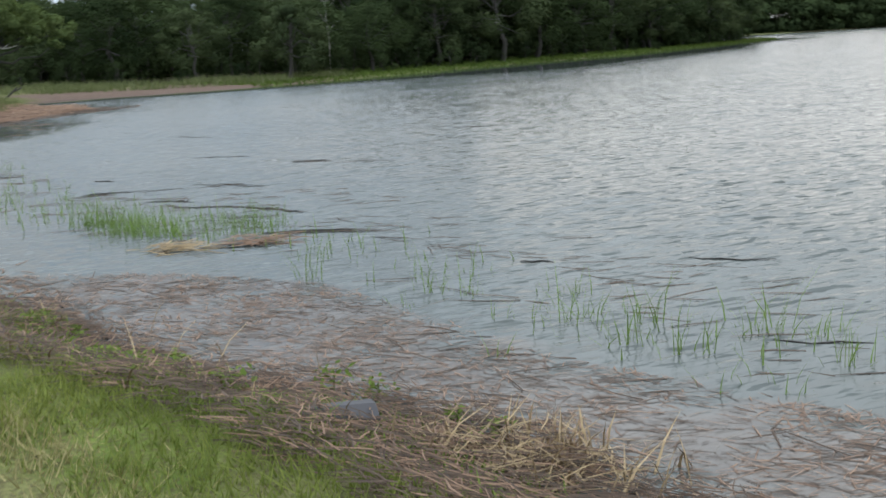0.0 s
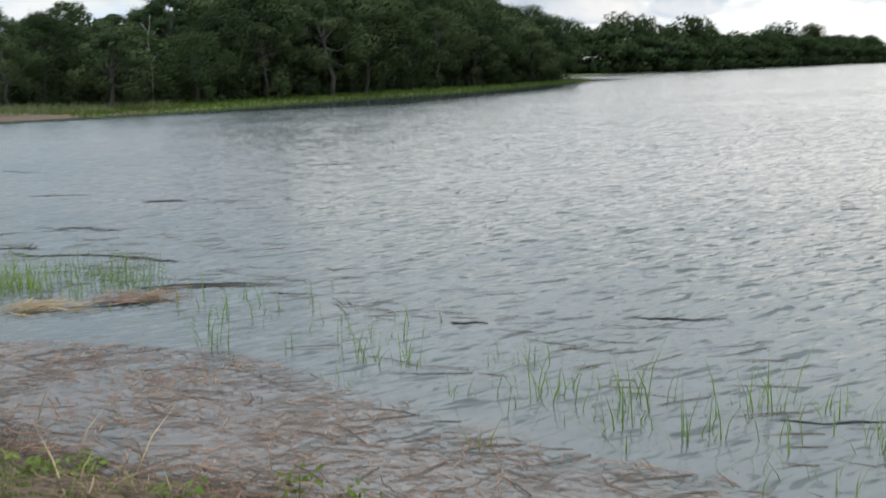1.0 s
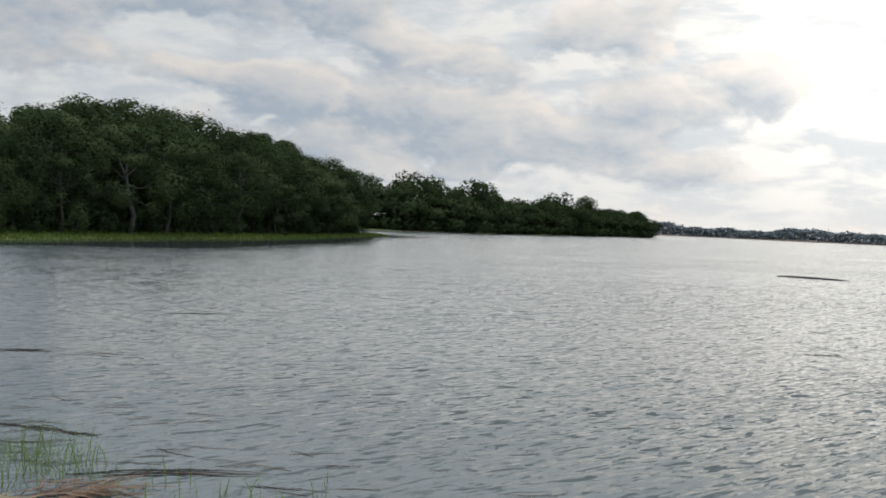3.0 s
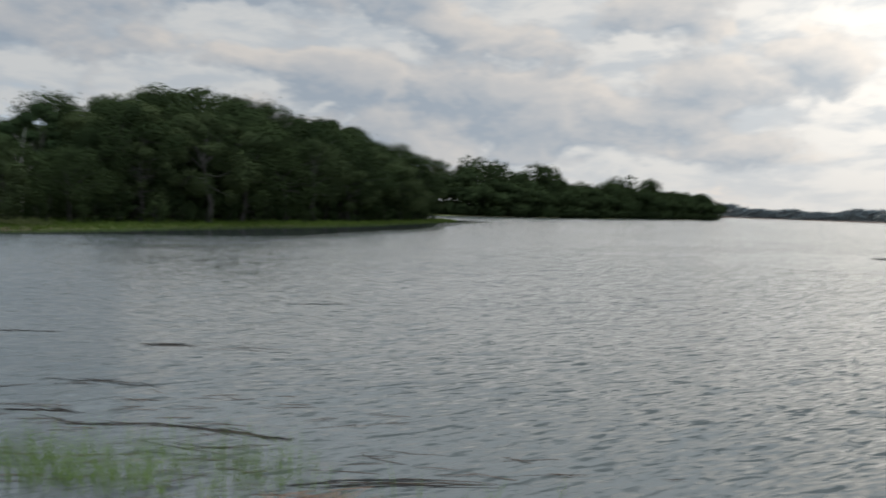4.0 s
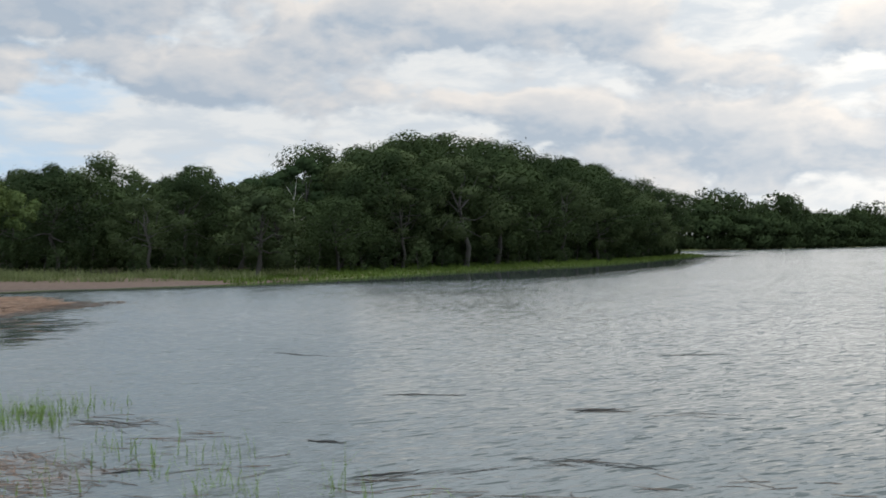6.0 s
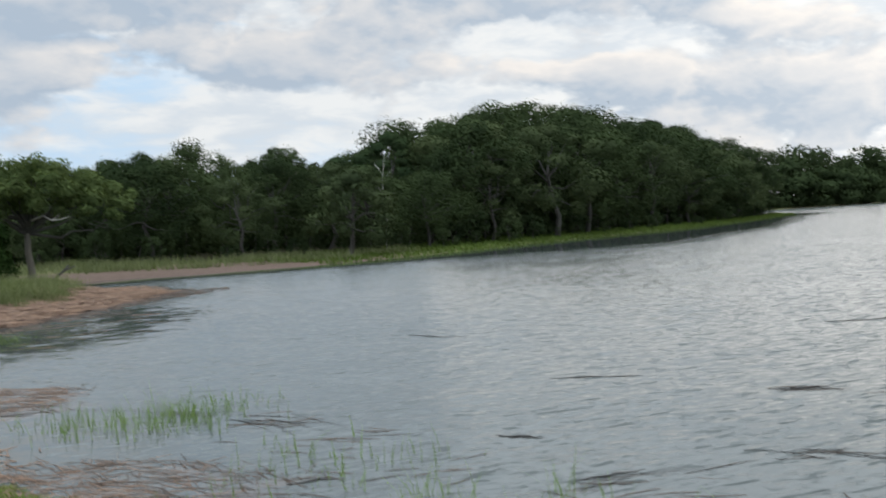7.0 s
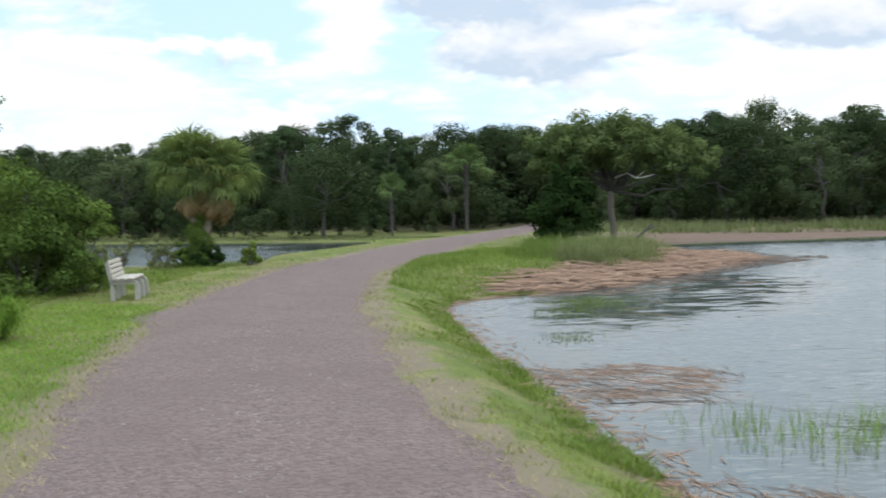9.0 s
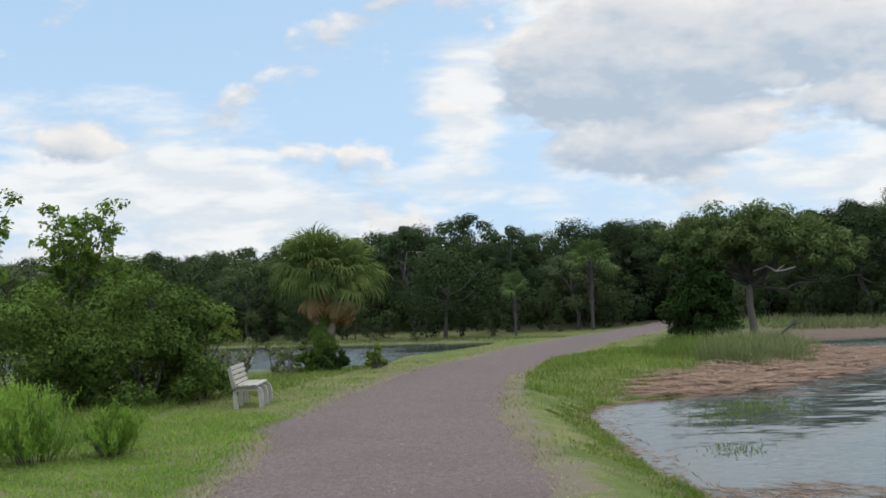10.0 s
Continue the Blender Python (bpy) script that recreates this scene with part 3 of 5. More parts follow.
def tree_parts(rng, height, spread, low, lobes, cards, size, kind="oak", angles=(0.0, 1.5, 3.2, 4.6), lobe=1.0, stout=0.018):
    """Trunk with limbs, and a crown of leaf sprays set round uneven lobes. Unit tree of the given height and crown radius."""
    limbs, centres, normals, rounds = [], [], [], []
    lean = rng.normal(size=2) * 0.05 * height
    top = (lean[0], lean[1], height * 0.72)
    r0 = height * stout
    trunk = crooked(rng, (0, 0, -0.3), top, 3, 0.03)
    limbs.append(tube(trunk, [r0 * 1.3, r0, r0 * 0.85, r0 * 0.6, r0 * 0.25]))
    spots = []
    for i in range(lobes):
        u = (i + 0.5) / lobes
        h = low + (0.93 - low) * u ** 0.85
        wide = math.sin(math.pi * min(1, 0.18 + 0.80 * u)) ** 0.6 if kind == "oak" else (1.05 - u) ** 0.8
        w = i * 2.4 + rng.uniform(-0.5, 0.5)
        r = spread * wide * (rng.uniform(0.30, 0.98) if u < 0.9 else rng.uniform(0, 0.3))
        c = np.array([lean[0] * u + r * math.cos(w), lean[1] * u + r * math.sin(w), h * height])
        rad = spread * rng.uniform(0.15, 0.36) * lobe
        spots.append((c, rad))
        if i % 2 == 0:
            start = trunk[2] + (trunk[3] - trunk[2]) * min(1.0, u)
            arm = crooked(rng, start, c, 2, 0.08)
            limbs.append(tube(arm, [r0 * 0.42, r0 * 0.30, r0 * 0.18, r0 * 0.06], 5))
    total = sum(r * r for _, r in spots)
    for c, rad in spots:
        n = int(cards * rad * rad / total)
        d = unit(rng, n)
        shell = rad * rng.uniform(0.45, 1.05, (n, 1)) ** 0.6 * np.where(rng.random((n, 1)) < 0.14, rng.uniform(1.0, 1.45, (n, 1)), 1.0)
        squash = np.array([1.0, 1.0, 0.62 if c[2] > height * 0.6 else 0.95])
        centres.append(c + d * shell * squash)
        nn = d + 0.25 * unit(rng, n) + np.array([0, 0, 0.40])
        normals.append(nn / np.linalg.norm(nn, axis=1)[:, None])
        away = np.array([c[0], c[1], (c[2] - height * 0.55) * 1.2]) / (spread + 1e-9)
        nr = d + 0.45 * away + np.array([0, 0, 0.30]) + 0.15 * unit(rng, n)
        rounds.append(nr / np.linalg.norm(nr, axis=1)[:, None])
    verts, faces = leaf_cards(rng, np.vstack(centres), np.vstack(normals), size, 1.3, angles)
    return limbs, (verts, faces), np.repeat(np.vstack(rounds), len(angles), 0)


def make_tree(name, seed, leaf, label, category="tree", group="", **kw):
    rng = np.random.default_rng(seed)
    wood, leaves, rounds = tree_parts(rng, **kw)
    root = tagged(new(name), label, category, group)
    mesh_object("trunk", *joined(wood), BARK, root, "grey-brown trunk and limbs", True)
    mesh_object("crown", *leaves, leaf, root, "dense dark green foliage", facing=rounds)
    return root


OAK_LABEL, PINE_LABEL, SHRUB_LABEL = "dark green live oak in the lakeside woods", "tall dark pine standing above the woods", "low dense shrub at the edge of the woods"
TRI = (0.0, 2.1, 4.2)
WOODS = "trees of the lakeside woods"
front_oaks = [make_tree("oak_tree", 10 + k, OAK, OAK_LABEL, "tree", WOODS, height=10, spread=4.4 + 0.5 * (k % 3), low=0.13 + 0.06 * (k % 3), lobes=24 + 3 * k, cards=10500, size=0.125, angles=TRI) for k in range(4)]
olive_oaks = [make_tree("oak_tree", 20 + k, OLIVE, "olive-green spreading oak at the front of the woods", "tree", WOODS, height=10, spread=4.6 + 0.5 * k, low=0.20, lobes=20 + 3 * k, cards=9500, size=0.120, angles=TRI, lobe=0.9) for k in range(3)]
oaks = [make_tree("oak_tree", 15 + k, OAK, OAK_LABEL, "tree", WOODS, height=10, spread=4.2 + 0.4 * k, low=0.30, lobes=20 + 3 * k, cards=7000, size=0.140, angles=TRI) for k in range(4)]
back_oaks = [make_tree("oak_tree", 30 + k, OAK, OAK_LABEL, "tree", WOODS, height=10, spread=4.0, low=0.45, lobes=14 + k, cards=3400, size=0.17, angles=TRI) for k in range(3)]
pines = [make_tree("pine_tree", 40 + k, PINE, PINE_LABEL, "tree", WOODS, height=10, spread=3.0, low=0.42, lobes=15 + k, cards=4600, size=0.14, angles=TRI, lobe=0.9) for k in range(3)]
shrubs = [make_tree("shrub", 60 + k, OAK, SHRUB_LABEL, "shrub", "shrubs at the edge of the woods", height=10, spread=7.0, low=0.12, lobes=13, cards=1300, size=0.40, angles=TRI) for k in range(3)]

# canopy rise above eye level, in parts of the distance, by bearing to the left of +y in degrees
SKYLINE = [(-22, 0.030), (-19.9, 0.036), (-17, 0.052), (-14.3, 0.067), (-11.5, 0.077), (-8.6, 0.089), (-6.3, 0.092), (-2.8, 0.087), (-1.2, 0.076), (1.7, 0.073), (3.4, 0.061),
           (5.7, 0.066), (11.3, 0.068), (13.3, 0.063), (19.9, 0.067), (22.1, 0.074), (24.1, 0.061), (25.3, 0.078), (28.5, 0.056), (30, 0.081), (33.1, 0.066), (34.3, 0.059), (41.4, 0.058), (45.5, 0.052), (60, 0.05)]


def canopy(x, y):
    ex, ey = (-9, 12) if math.degrees(math.atan2(-(x + 9), y - 12)) > 9 else (-5, 6.5)
    b, d = math.degrees(math.atan2(-(x - ex), y - ey)), math.hypot(x - ex, y - ey)
    return 2.05 + d * float(np.interp(b, [a for a, _ in SKYLINE], [h for _, h in SKYLINE]))


rng = np.random.default_rng(5)
first = set()


def plant(kinds, x, y, height, widen=1.0):
    """A copy of one of the kinds at a place; the first use moves the built one itself."""
    src = kinds[int(rng.integers(len(kinds)))]
    z = float(ground_height([(x, y)])[0])
    m = pose(x, y, z, 0, 0, float(rng.uniform(0, 360)))
    s = height / 10
    if src.name in first:
        ob = copy_thing(src, m)
    else:
        first.add(src.name)
        ob = src
        ob.matrix_basis = m
    ob.scale = (s * widen, s * widen, s)
    return ob


# rows of trees behind the far shore: low ones in front, the canopy behind
EDGE = [(-95, 62), (-60, 65.5), (-46, 64.5), (-37, 66), (-33, 72), (-30, 77), (-26.6, 73), (-22, 71), (-13, 70.5), (-7, 73.5), (-1.5, 80), (6, 90.5), (15, 101), (25, 117), (34, 131), (42, 147)]


def inland(q):
    k = min(1, max(0, (q[0] + 5) / 25))
    return np.array([-0.15 - 0.6 * k, 0.98 - 0.32 * k])


for back_by, frac, vary, gap in ((0.0, 0.80, 0.22, 6.8), (4.5, 0.90, 0.13, 5.6), (11.0, 0.94, 0.13, 4.8), (17.0, 0.98, 0.14, 5.2), (26.0, 0.96, 0.14, 6.5)):
    p, side = along(EDGE, gap)
    for q in p:
        q = q + inland(q) * back_by * (0.5 if q[0] > 22 else 1.0) + rng.normal(size=2) * 0.9
        if line_distance(q[None], LANE)[0] < 2.6 and q[1] < 84:
            continue
        h = min(canopy(*q), 15.0) * (frac + vary * float(rng.uniform(-1.0, 0.75)))
        if back_by > 4 and q[0] < -4 and rng.random() < 0.14:
            plant(pines, *q, h * 1.06, float(rng.uniform(0.9, 1.3)))
        else:
            olive = back_by < 6 and rng.random() < (0.62 if back_by < 1 else 0.22)
            plant(olive_oaks if olive else front_oaks if back_by < 6 else oaks if back_by < 20 else back_oaks, *q, h, float(rng.uniform(1.0, 1.35) if back_by < 8 else rng.uniform(0.80, 1.12)))
for back_by, gap, lo, hi in ((-1.6, 3.6, 0.8, 1.8), (1.2, 2.4, 1.5, 3.0), (8.0, 4.2, 2.4, 4.0)):
    p, side = along(EDGE, gap)
    for q in p:
        q = q + inland(q) * (back_by + rng.uniform(-0.8, 0.8)) * (0.5 if q[0] > 22 else 1.0)
        if line_distance(q[None], LANE)[0] > 2.4 and land_depth(q[None])[0] > 1.0:
            plant(shrubs, *q, float(rng.uniform(lo, hi)))
for x, y in ((-29.0, 85), (-26.5, 81), (-31.5, 90), (-24.5, 86), (-34.5, 82), (-37.0, 86), (-33.0, 87), (-39.5, 91), (-36, 95), (-31, 81.5)):
    plant(oaks, x, y, canopy(x, y) * 0.9, 1.2)
    plant(shrubs, x + 1.5, y - 1.0, 3.5)
    plant(shrubs, x - 1.0, y + 0.5, 3.5)


# tangled undergrowth deep in the woods, too dense to tell apart
r = np.random.default_rng(8)
ep, es = along(EDGE, 0.5)
n = 90000
q = ep[r.integers(len(ep), size=n)]
k = np.clip((q[:, 0] + 5) / 25, 0, 1)
back = r.uniform(9, 34, n) * np.where(q[:, 0] > 22, 0.5, 1.0)
q = q + np.stack([-0.15 - 0.6 * k, 0.98 - 0.32 * k], 1) * back[:, None] + r.normal(size=(n, 2)) * 0.6
z = r.random(n) * (3.2 + 0.10 * back + 1.0 * ripple(q, 2.0, 3.0))
ok = line_distance(q, LANE) > 2.6
c = np.c_[q, z + ground_height(q)][ok]
nn = unit(r, len(c)) + np.array([0, 0, 0.3])
v, f = leaf_cards(r, c, nn / np.linalg.norm(nn, axis=1)[:, None], 0.34, 1.2, TRI)
tagged(mesh_object("undergrowth", v, f, OAK), "dark tangled undergrowth beneath the trees of the woods", "undergrowth", kind="stuff")


# far woods: on the next point, and along the other side of the lake
def far_woods(name, line, depth_m, gap, tall, size, cards, label, seed):
    r = np.random.default_rng(seed)
    cs, ns, rounds = [], [], []
    p, side = along(line, gap)
    for q, sd in zip(p, side):
        out_way = -sd if sd[1] < 0 else sd
        for k in range(depth_m):
            c0 = q + out_way * (k * gap * 0.9) + r.normal(size=2) * gap * 0.3
            h = tall * (1.3 if r.random() < 0.1 else r.uniform(0.72, 1.05)) * (0.75 if k == 0 else 1.0) * (0.58 + 0.42 * min(1, len(cs) / 170))
            for j in range(7):
                n = cards // 7
                d = unit(r, n)
                way_out = unit(r, 1)[0]
                mid = np.array([*(c0 + way_out[:2] * gap * 0.55), h * (0.20 if j < 2 else 0.55 + 0.28 * abs(way_out[2]))])
                c = mid + d * np.array([gap * 0.55, gap * 0.55, h * (0.22 if j < 2 else 0.17)]) * r.uniform(0.4, 1.05, (n, 1)) ** 0.5
                nn = d + 0.8 * unit(r, n)
                nr = d + 0.3 * unit(r, n) + np.array([0, 0, 0.3])
                cs.append(c), ns.append(nn / np.linalg.norm(nn, axis=1)[:, None]), rounds.append(nr / np.linalg.norm(nr, axis=1)[:, None])
    v, f = leaf_cards(r, np.vstack(cs), np.vstack(ns), size, 1.0, TRI)
    return tagged(mesh_object(name, v, f, OAK, facing=np.repeat(np.vstack(rounds), 3, 0)), label, "woods", kind="stuff")


far_woods("point_woods", [(46, 224), (64, 231), (84, 236), (134, 293), (200, 366), (262, 428)], 3, 5.2, 11.4, 0.42, 1150, "dark woods on a low point across the lake", 3)
# a continuous low line of trees along the other side of the lake
r = np.random.default_rng(4)
shore = np.array([(520, 1290), (760, 1190), (1000, 1010), (1200, 770), (1330, 500)], float)
run = np.r_[0, np.cumsum(np.hypot(*np.diff(shore, axis=0).T))]
n = 34000
t = r.uniform(0, run[-1], n)
rise = 11.5 + 2.2 * np.sin(t / 31.0) + 1.6 * np.sin(t / 13.0 + 1.0) + 1.2 * np.sin(t / 5.7) + r.normal(size=n) * 0.5
c = np.c_[np.interp(t, run, shore[:, 0]) + r.normal(size=n) * 4, np.interp(t, run, shore[:, 1]) + r.normal(size=n) * 4, rise * r.random(n) ** 0.8 + 0.5]
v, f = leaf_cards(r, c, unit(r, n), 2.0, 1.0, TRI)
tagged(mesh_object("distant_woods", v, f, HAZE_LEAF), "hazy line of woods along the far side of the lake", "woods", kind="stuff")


# ---- grasses ----
def blades(rng, feet, height, width, lean=0.35, sections=1):
    """Grass blades: tapered strips that lean over."""
    n = len(feet)
    w = rng.uniform(0, 2 * math.pi, n)
    h = height * rng.uniform(0.45, 1.25, n)
    across = np.stack([np.cos(w), np.sin(w), 0 * w], 1) * (width * rng.uniform(0.6, 1.3, n))[:, None] * 0.5
    over = np.stack([-np.sin(w), np.cos(w), 0 * w], 1) * (h * rng.normal(size=n) * lean)[:, None] + np.stack([rng.normal(size=n), rng.normal(size=n), 0 * w], 1) * (h * lean * 0.4)[:, None]
    tip = feet + over + np.stack([0 * w, 0 * w, h], 1)
    if sections == 1:
        v = np.stack([feet - across, feet + across, tip], 1).reshape(-1, 3)
        return v, np.arange(3 * n).reshape(-1, 3)
    mid = feet + over * 0.35 + np.stack([0 * w, 0 * w, h * 0.58], 1)
    v = np.stack([feet - across, feet + across, mid + across * 0.8, mid - across * 0.8, tip], 1).reshape(-1, 3)
    b = np.arange(n)[:, None] * 5
    return v, np.concatenate([b + [0, 1, 2], b + [0, 2, 3], b + [3, 2, 4]]).reshape(-1, 3)


def stand(p):
    return np.c_[p, ground_height(p)]


rng = np.random.default_rng(21)
near = lane_pts[:, 1] > -3
vp, vs = lane_pts[near & (lane_pts[:, 1] < 66)], lane_side[near & (lane_pts[:, 1] < 66)]
ahead = np.hypot(vp[:, 0] + 4, vp[:, 1] - 6)
chance = 1 / (6 + ahead) * np.where((vp[:, 1] > 14) & (vp[:, 1] < 34), 2.5, np.where(vp[:, 1] < 9, 5.0, 1.0))
pick = rng.choice(len(vp), 185000, p=chance / chance.sum())
off = rng.uniform(1.0, 3.9, 185000) * np.where(rng.random(185000) < 0.5, 1, -1)
off = np.where(off < 0, off * 1.25, off)
p = vp[pick] + vs[pick] * off[:, None] + rng.normal(size=(185000, 2)) * 0.2
lane_d = line_distance(p, LANE)
keep = (land_depth(p) > np.where(p[:, 1] < 11, 0.85, 0.25)) & (lane_d > np.where((p[:, 1] < 7) & (p[:, 0] > -5), 1.05, 1.42) + 0.35 * rng.random(len(p)) ** 2) & ((off < 0) & (p[:, 1] > 9) | (ripple(p, 0.5, 3.0) + 0.7 * ripple(p, 1.9, 6.0) + rng.normal(size=len(p)) * 0.25 > np.where(p[:, 1] > 11, -0.12, -0.35)))
p = p[keep]
far_k = 1 + np.hypot(p[:, 0] + 8, p[:, 1] - 12) / 25
v, f = blades(rng, stand(p), np.where(p[:, 1] < 9, 0.085, 0.05), np.where(p[:, 1] < 9, 0.006, 0.008) * far_k, 0.9)
tagged(mesh_object("mown_grass", v, f, TURF), "short yellow-green mown grass on the path's verges", "grass", kind="stuff")

# taller weeds along the water's edge of the causeway
sp, ss = along(CAUSEWAY_SHORE, 0.3)
ok = (sp[:, 1] > -2) & (sp[:, 1] < 33)
sp, ss = sp[ok], ss[ok]
tuft = rng.integers(len(sp), size=300)
tuft_at = sp[tuft] - ss[tuft] * np.abs(rng.normal(0.16, 0.24, 300))[:, None]
pick = rng.integers(300, size=24000)
p = tuft_at[pick] + rng.normal(size=(24000, 2)) * 0.12
kept = (land_depth(p) > -0.02) & ((p[:, 1] > 11) | (pick % 3 == 0))
p, pick = p[kept], pick[kept]
tuft_height = rng.uniform(0.03, 0.11, 300)
v, f = blades(rng, np.c_[p, np.maximum(ground_height(p), -0.01)], tuft_height[pick], 0.011, 0.9, 2)
tagged(mesh_object("bank_weeds", v, f, WEED), "fresh green weeds tufted along the flooded bank", "weeds", kind="stuff")

# marsh grass along the far shore and round the pond
fp, fs = along([(-9, 62.5)] + FAR_SHORE[4:], 0.25)
pick = rng.integers(len(fp), size=26000)
p = fp[pick] - fs[pick] * rng.uniform(-0.4, 9, 26000)[:, None] * np.clip(1.15 - fp[pick][:, 0:1] / 60, 0.3, 1)
keep = inside(p, LAND) | (rng.random(len(p)) < 0.3)
p = p[keep]
z = np.maximum(ground_height(p), 0.0)
v, f = blades(rng, np.c_[p, z], 0.20 * np.ones(len(p)), 0.10, 0.5)
tagged(mesh_object("marsh_grass", v, f, MARSH), "bright green marsh grass along the far waterline", "marsh grass", kind="stuff")


# ---- reeds standing in the shallows ----
def reed_mesh(seed, n, radius, height):
    r = np.random.default_rng(seed)
    feet = np.c_[r.normal(size=(n, 2)) * radius * 0.5, np.full(n, -0.12)]
    return blades(r, feet, (height + 0.12) * r.uniform(0.55, 1.05, n), 0.008, 0.52, 2)


def place_reeds(spots, kinds, seed):
    r = np.random.default_rng(seed)
    for x, y in spots:
        src = kinds[int(r.integers(len(kinds)))]
        m = pose(x, y, 0, 0, 0, float(r.uniform(0, 360)))
        if src.name in first:
            ob = copy_thing(src, m)
        else:
            first.add(src.name)
            ob = src
            ob.matrix_basis = m
        s = float(r.uniform(0.85, 1.2))
        ob.scale = (s, s, s)


def reed_kinds(name, label, group, specs):
    made = []
    for seed, n, radius, height in specs:
        made.append(tagged(mesh_object(name, *reed_mesh(seed, n, radius, height), REED), label, "reeds", group))
    return made


THICK = reed_kinds("reed_clump", "thick clump of bright green reeds in shallow water", "thick reed clumps", [(1, 150, 0.50, 0.38), (2, 170, 0.38, 0.44), (3, 120, 0.45, 0.32)])
THIN = reed_kinds("reed_tuft", "small tuft of green reeds rising from the water", "reed tufts", [(4, 14, 0.10, 0.40), (5, 18, 0.16, 0.32), (6, 7, 0.10, 0.26), (7, 10, 0.24, 0.22)])
place_reeds([(-3.5, 12.8), (-3.0, 12.6), (-2.1, 12.4), (-4.1, 13.6), (-3.7, 13.4), (-2.3, 13.1)], THICK, 1)
place_reeds([(1.0, 8.7), (1.0, 7.8), (1.4, 8.0), (-0.2, 8.5), (0, 9), (-0.9, 11.5), (-1.1, 9.7), (0.5, 8.0), (1.2, 7.1), (1.6, 6.8), (1.6, 6.1), (2.0, 6.0),
             (2.6, 7.0), (2.3, 7.2), (2.1, 7.2), (2.5, 6.4), (1.5, 7.5), (0.7, 8.0), (0.4, 7.0), (0.3, 8.8), (1.15, 7.95), (1.05, 8.55), (2.5, 7.1)], THIN, 2)
place_reeds([(-2.0, 12.9), (-1.8, 12.8), (-6.5, 16.3), (-6.3, 16.5), (-6.1, 16.2), (-5.4, 16.2), (-7.0, 17.0), (-7.9, 17.2), (-7.7, 17.8), (-9.0, 20.0), (-8.7, 20.8),
             (-8.6, 21.5), (-9.3, 20.5), (-9.0, 20.9), (-10.0, 21.1), (-9.0, 21.3), (-8.8, 20.4), (-8.3, 20.9), (-2.6, 12.2)], THIN, 3)
SPARSE = [(-5.2, 15.4), (-4.7, 15.3), (-4.5, 14.0), (-2.8, 13.3), (-3.3, 13.5), (-7.5, 18.3), (-6.7, 17.8), (-8.0, 16.7), (-7.2, 17.4), (-8.4, 20.2), (-5.9, 15.2),
          (-5.0, 14.6), (-0.6, 11.0), (-1.5, 11.8), (0.2, 9.6), (2.2, 6.7), (1.3, 7.4), (-1.0, 10.6), (-2.4, 11.9)]
r = np.random.default_rng(4)
feet = np.vstack([np.array(q) + r.normal(size=(20, 2)) * 0.32 for q in SPARSE] + [np.array(q) + r.normal(size=(75, 2)) * 0.34 for q in ((-9.9, 20.5), (-9.5, 20.2), (-9.0, 20.6), (-8.4, 21.0), (-8.8, 20.2))])
v, f = blades(r, np.c_[feet, np.full(len(feet), -0.1)], 0.32 * np.ones(len(feet)), 0.011, 0.3, 2)
tagged(mesh_object("sparse_reeds", v, f, REED), "sparse short reeds scattered in the flooded margin", "reeds", kind="stuff")

# flooded green grass in the little bay
r = np.random.default_rng(31)
n = 2000
spots = np.array([(-14.6, 31.1), (-14.5, 29.4), (-13.3, 26.0)])
which = r.choice(3, n, p=(0.70, 0.18, 0.12))
u = r.normal(size=(n, 2)) * np.array([0.62, 0.45, 0.30])[which][:, None]
p = spots[which] + u[:, :1] * np.array([0.9, 0.25]) * 0.75 + u[:, 1:] * np.array([-0.3, 0.95]) * 1.1
v, f = blades(r, np.c_[p, np.full(n, -0.03)], 0.08 * np.ones(n), 0.018, 0.9)
tagged(mesh_object("flooded_grass", v, f, MARSH), "drowned patch of bright green grass in the shallows", "grass", kind="stuff")


# ---- dead reeds afloat and washed up ----
def strands(r, p, z, heading, spread, length, width, flat=False):
    """Bent flat stems lying about a heading, in two pieces each, with a little thickness."""
    n = len(p)
    w = heading + r.normal(size=n) * spread
    L = length * r.uniform(0.35, 1.3, n)
    bend = r.normal(size=n) * 0.22
    d1 = np.stack([np.cos(w), np.sin(w), r.normal(size=n) * 0.02], 1)
    d2 = np.stack([np.cos(w + bend), np.sin(w + bend), r.normal(size=n) * 0.02], 1)
    s1 = np.stack([-np.sin(w), np.cos(w), 0 * w], 1) * (width * r.uniform(0.6, 1.3, n))[:, None] * 0.5
    a = np.c_[p, z]
    b = a + d1 * L[:, None] * 0.5
    c = b + d2 * L[:, None] * 0.5
    if flat:
        v = np.stack([a + s1 * 0.8, a - s1 * 0.8, b + s1, b - s1, c + s1 * 0.4, c - s1 * 0.4], 1).reshape(-1, 3)
        base = np.arange(n)[:, None] * 6
        return v, np.concatenate([base + [0, 1, 3, 2], base + [2, 3, 5, 4]])
    lift = np.array([0, 0, 1.0]) * (width * 0.45)
    ring = lambda q, k: [q + s1 * k, q + lift * k, q - s1 * k]
    v = np.stack(ring(a, 0.8) + ring(b, 1.0) + ring(c, 0.4), 1).reshape(-1, 3)
    base = np.arange(n)[:, None] * 9
    f = np.concatenate([base + [i + k, i + (k + 1) % 3, i + 3 + (k + 1) % 3, i + 3 + k] for i in (0, 3) for k in range(3)])
    return v, f


def in_polygon(r, n, poly):
    poly = np.array(poly, float)
    lo, hi = poly.min(0), poly.max(0)
    p = r.uniform(lo, hi, (n * 4, 2))
    return p[inside(p, poly)][:n]


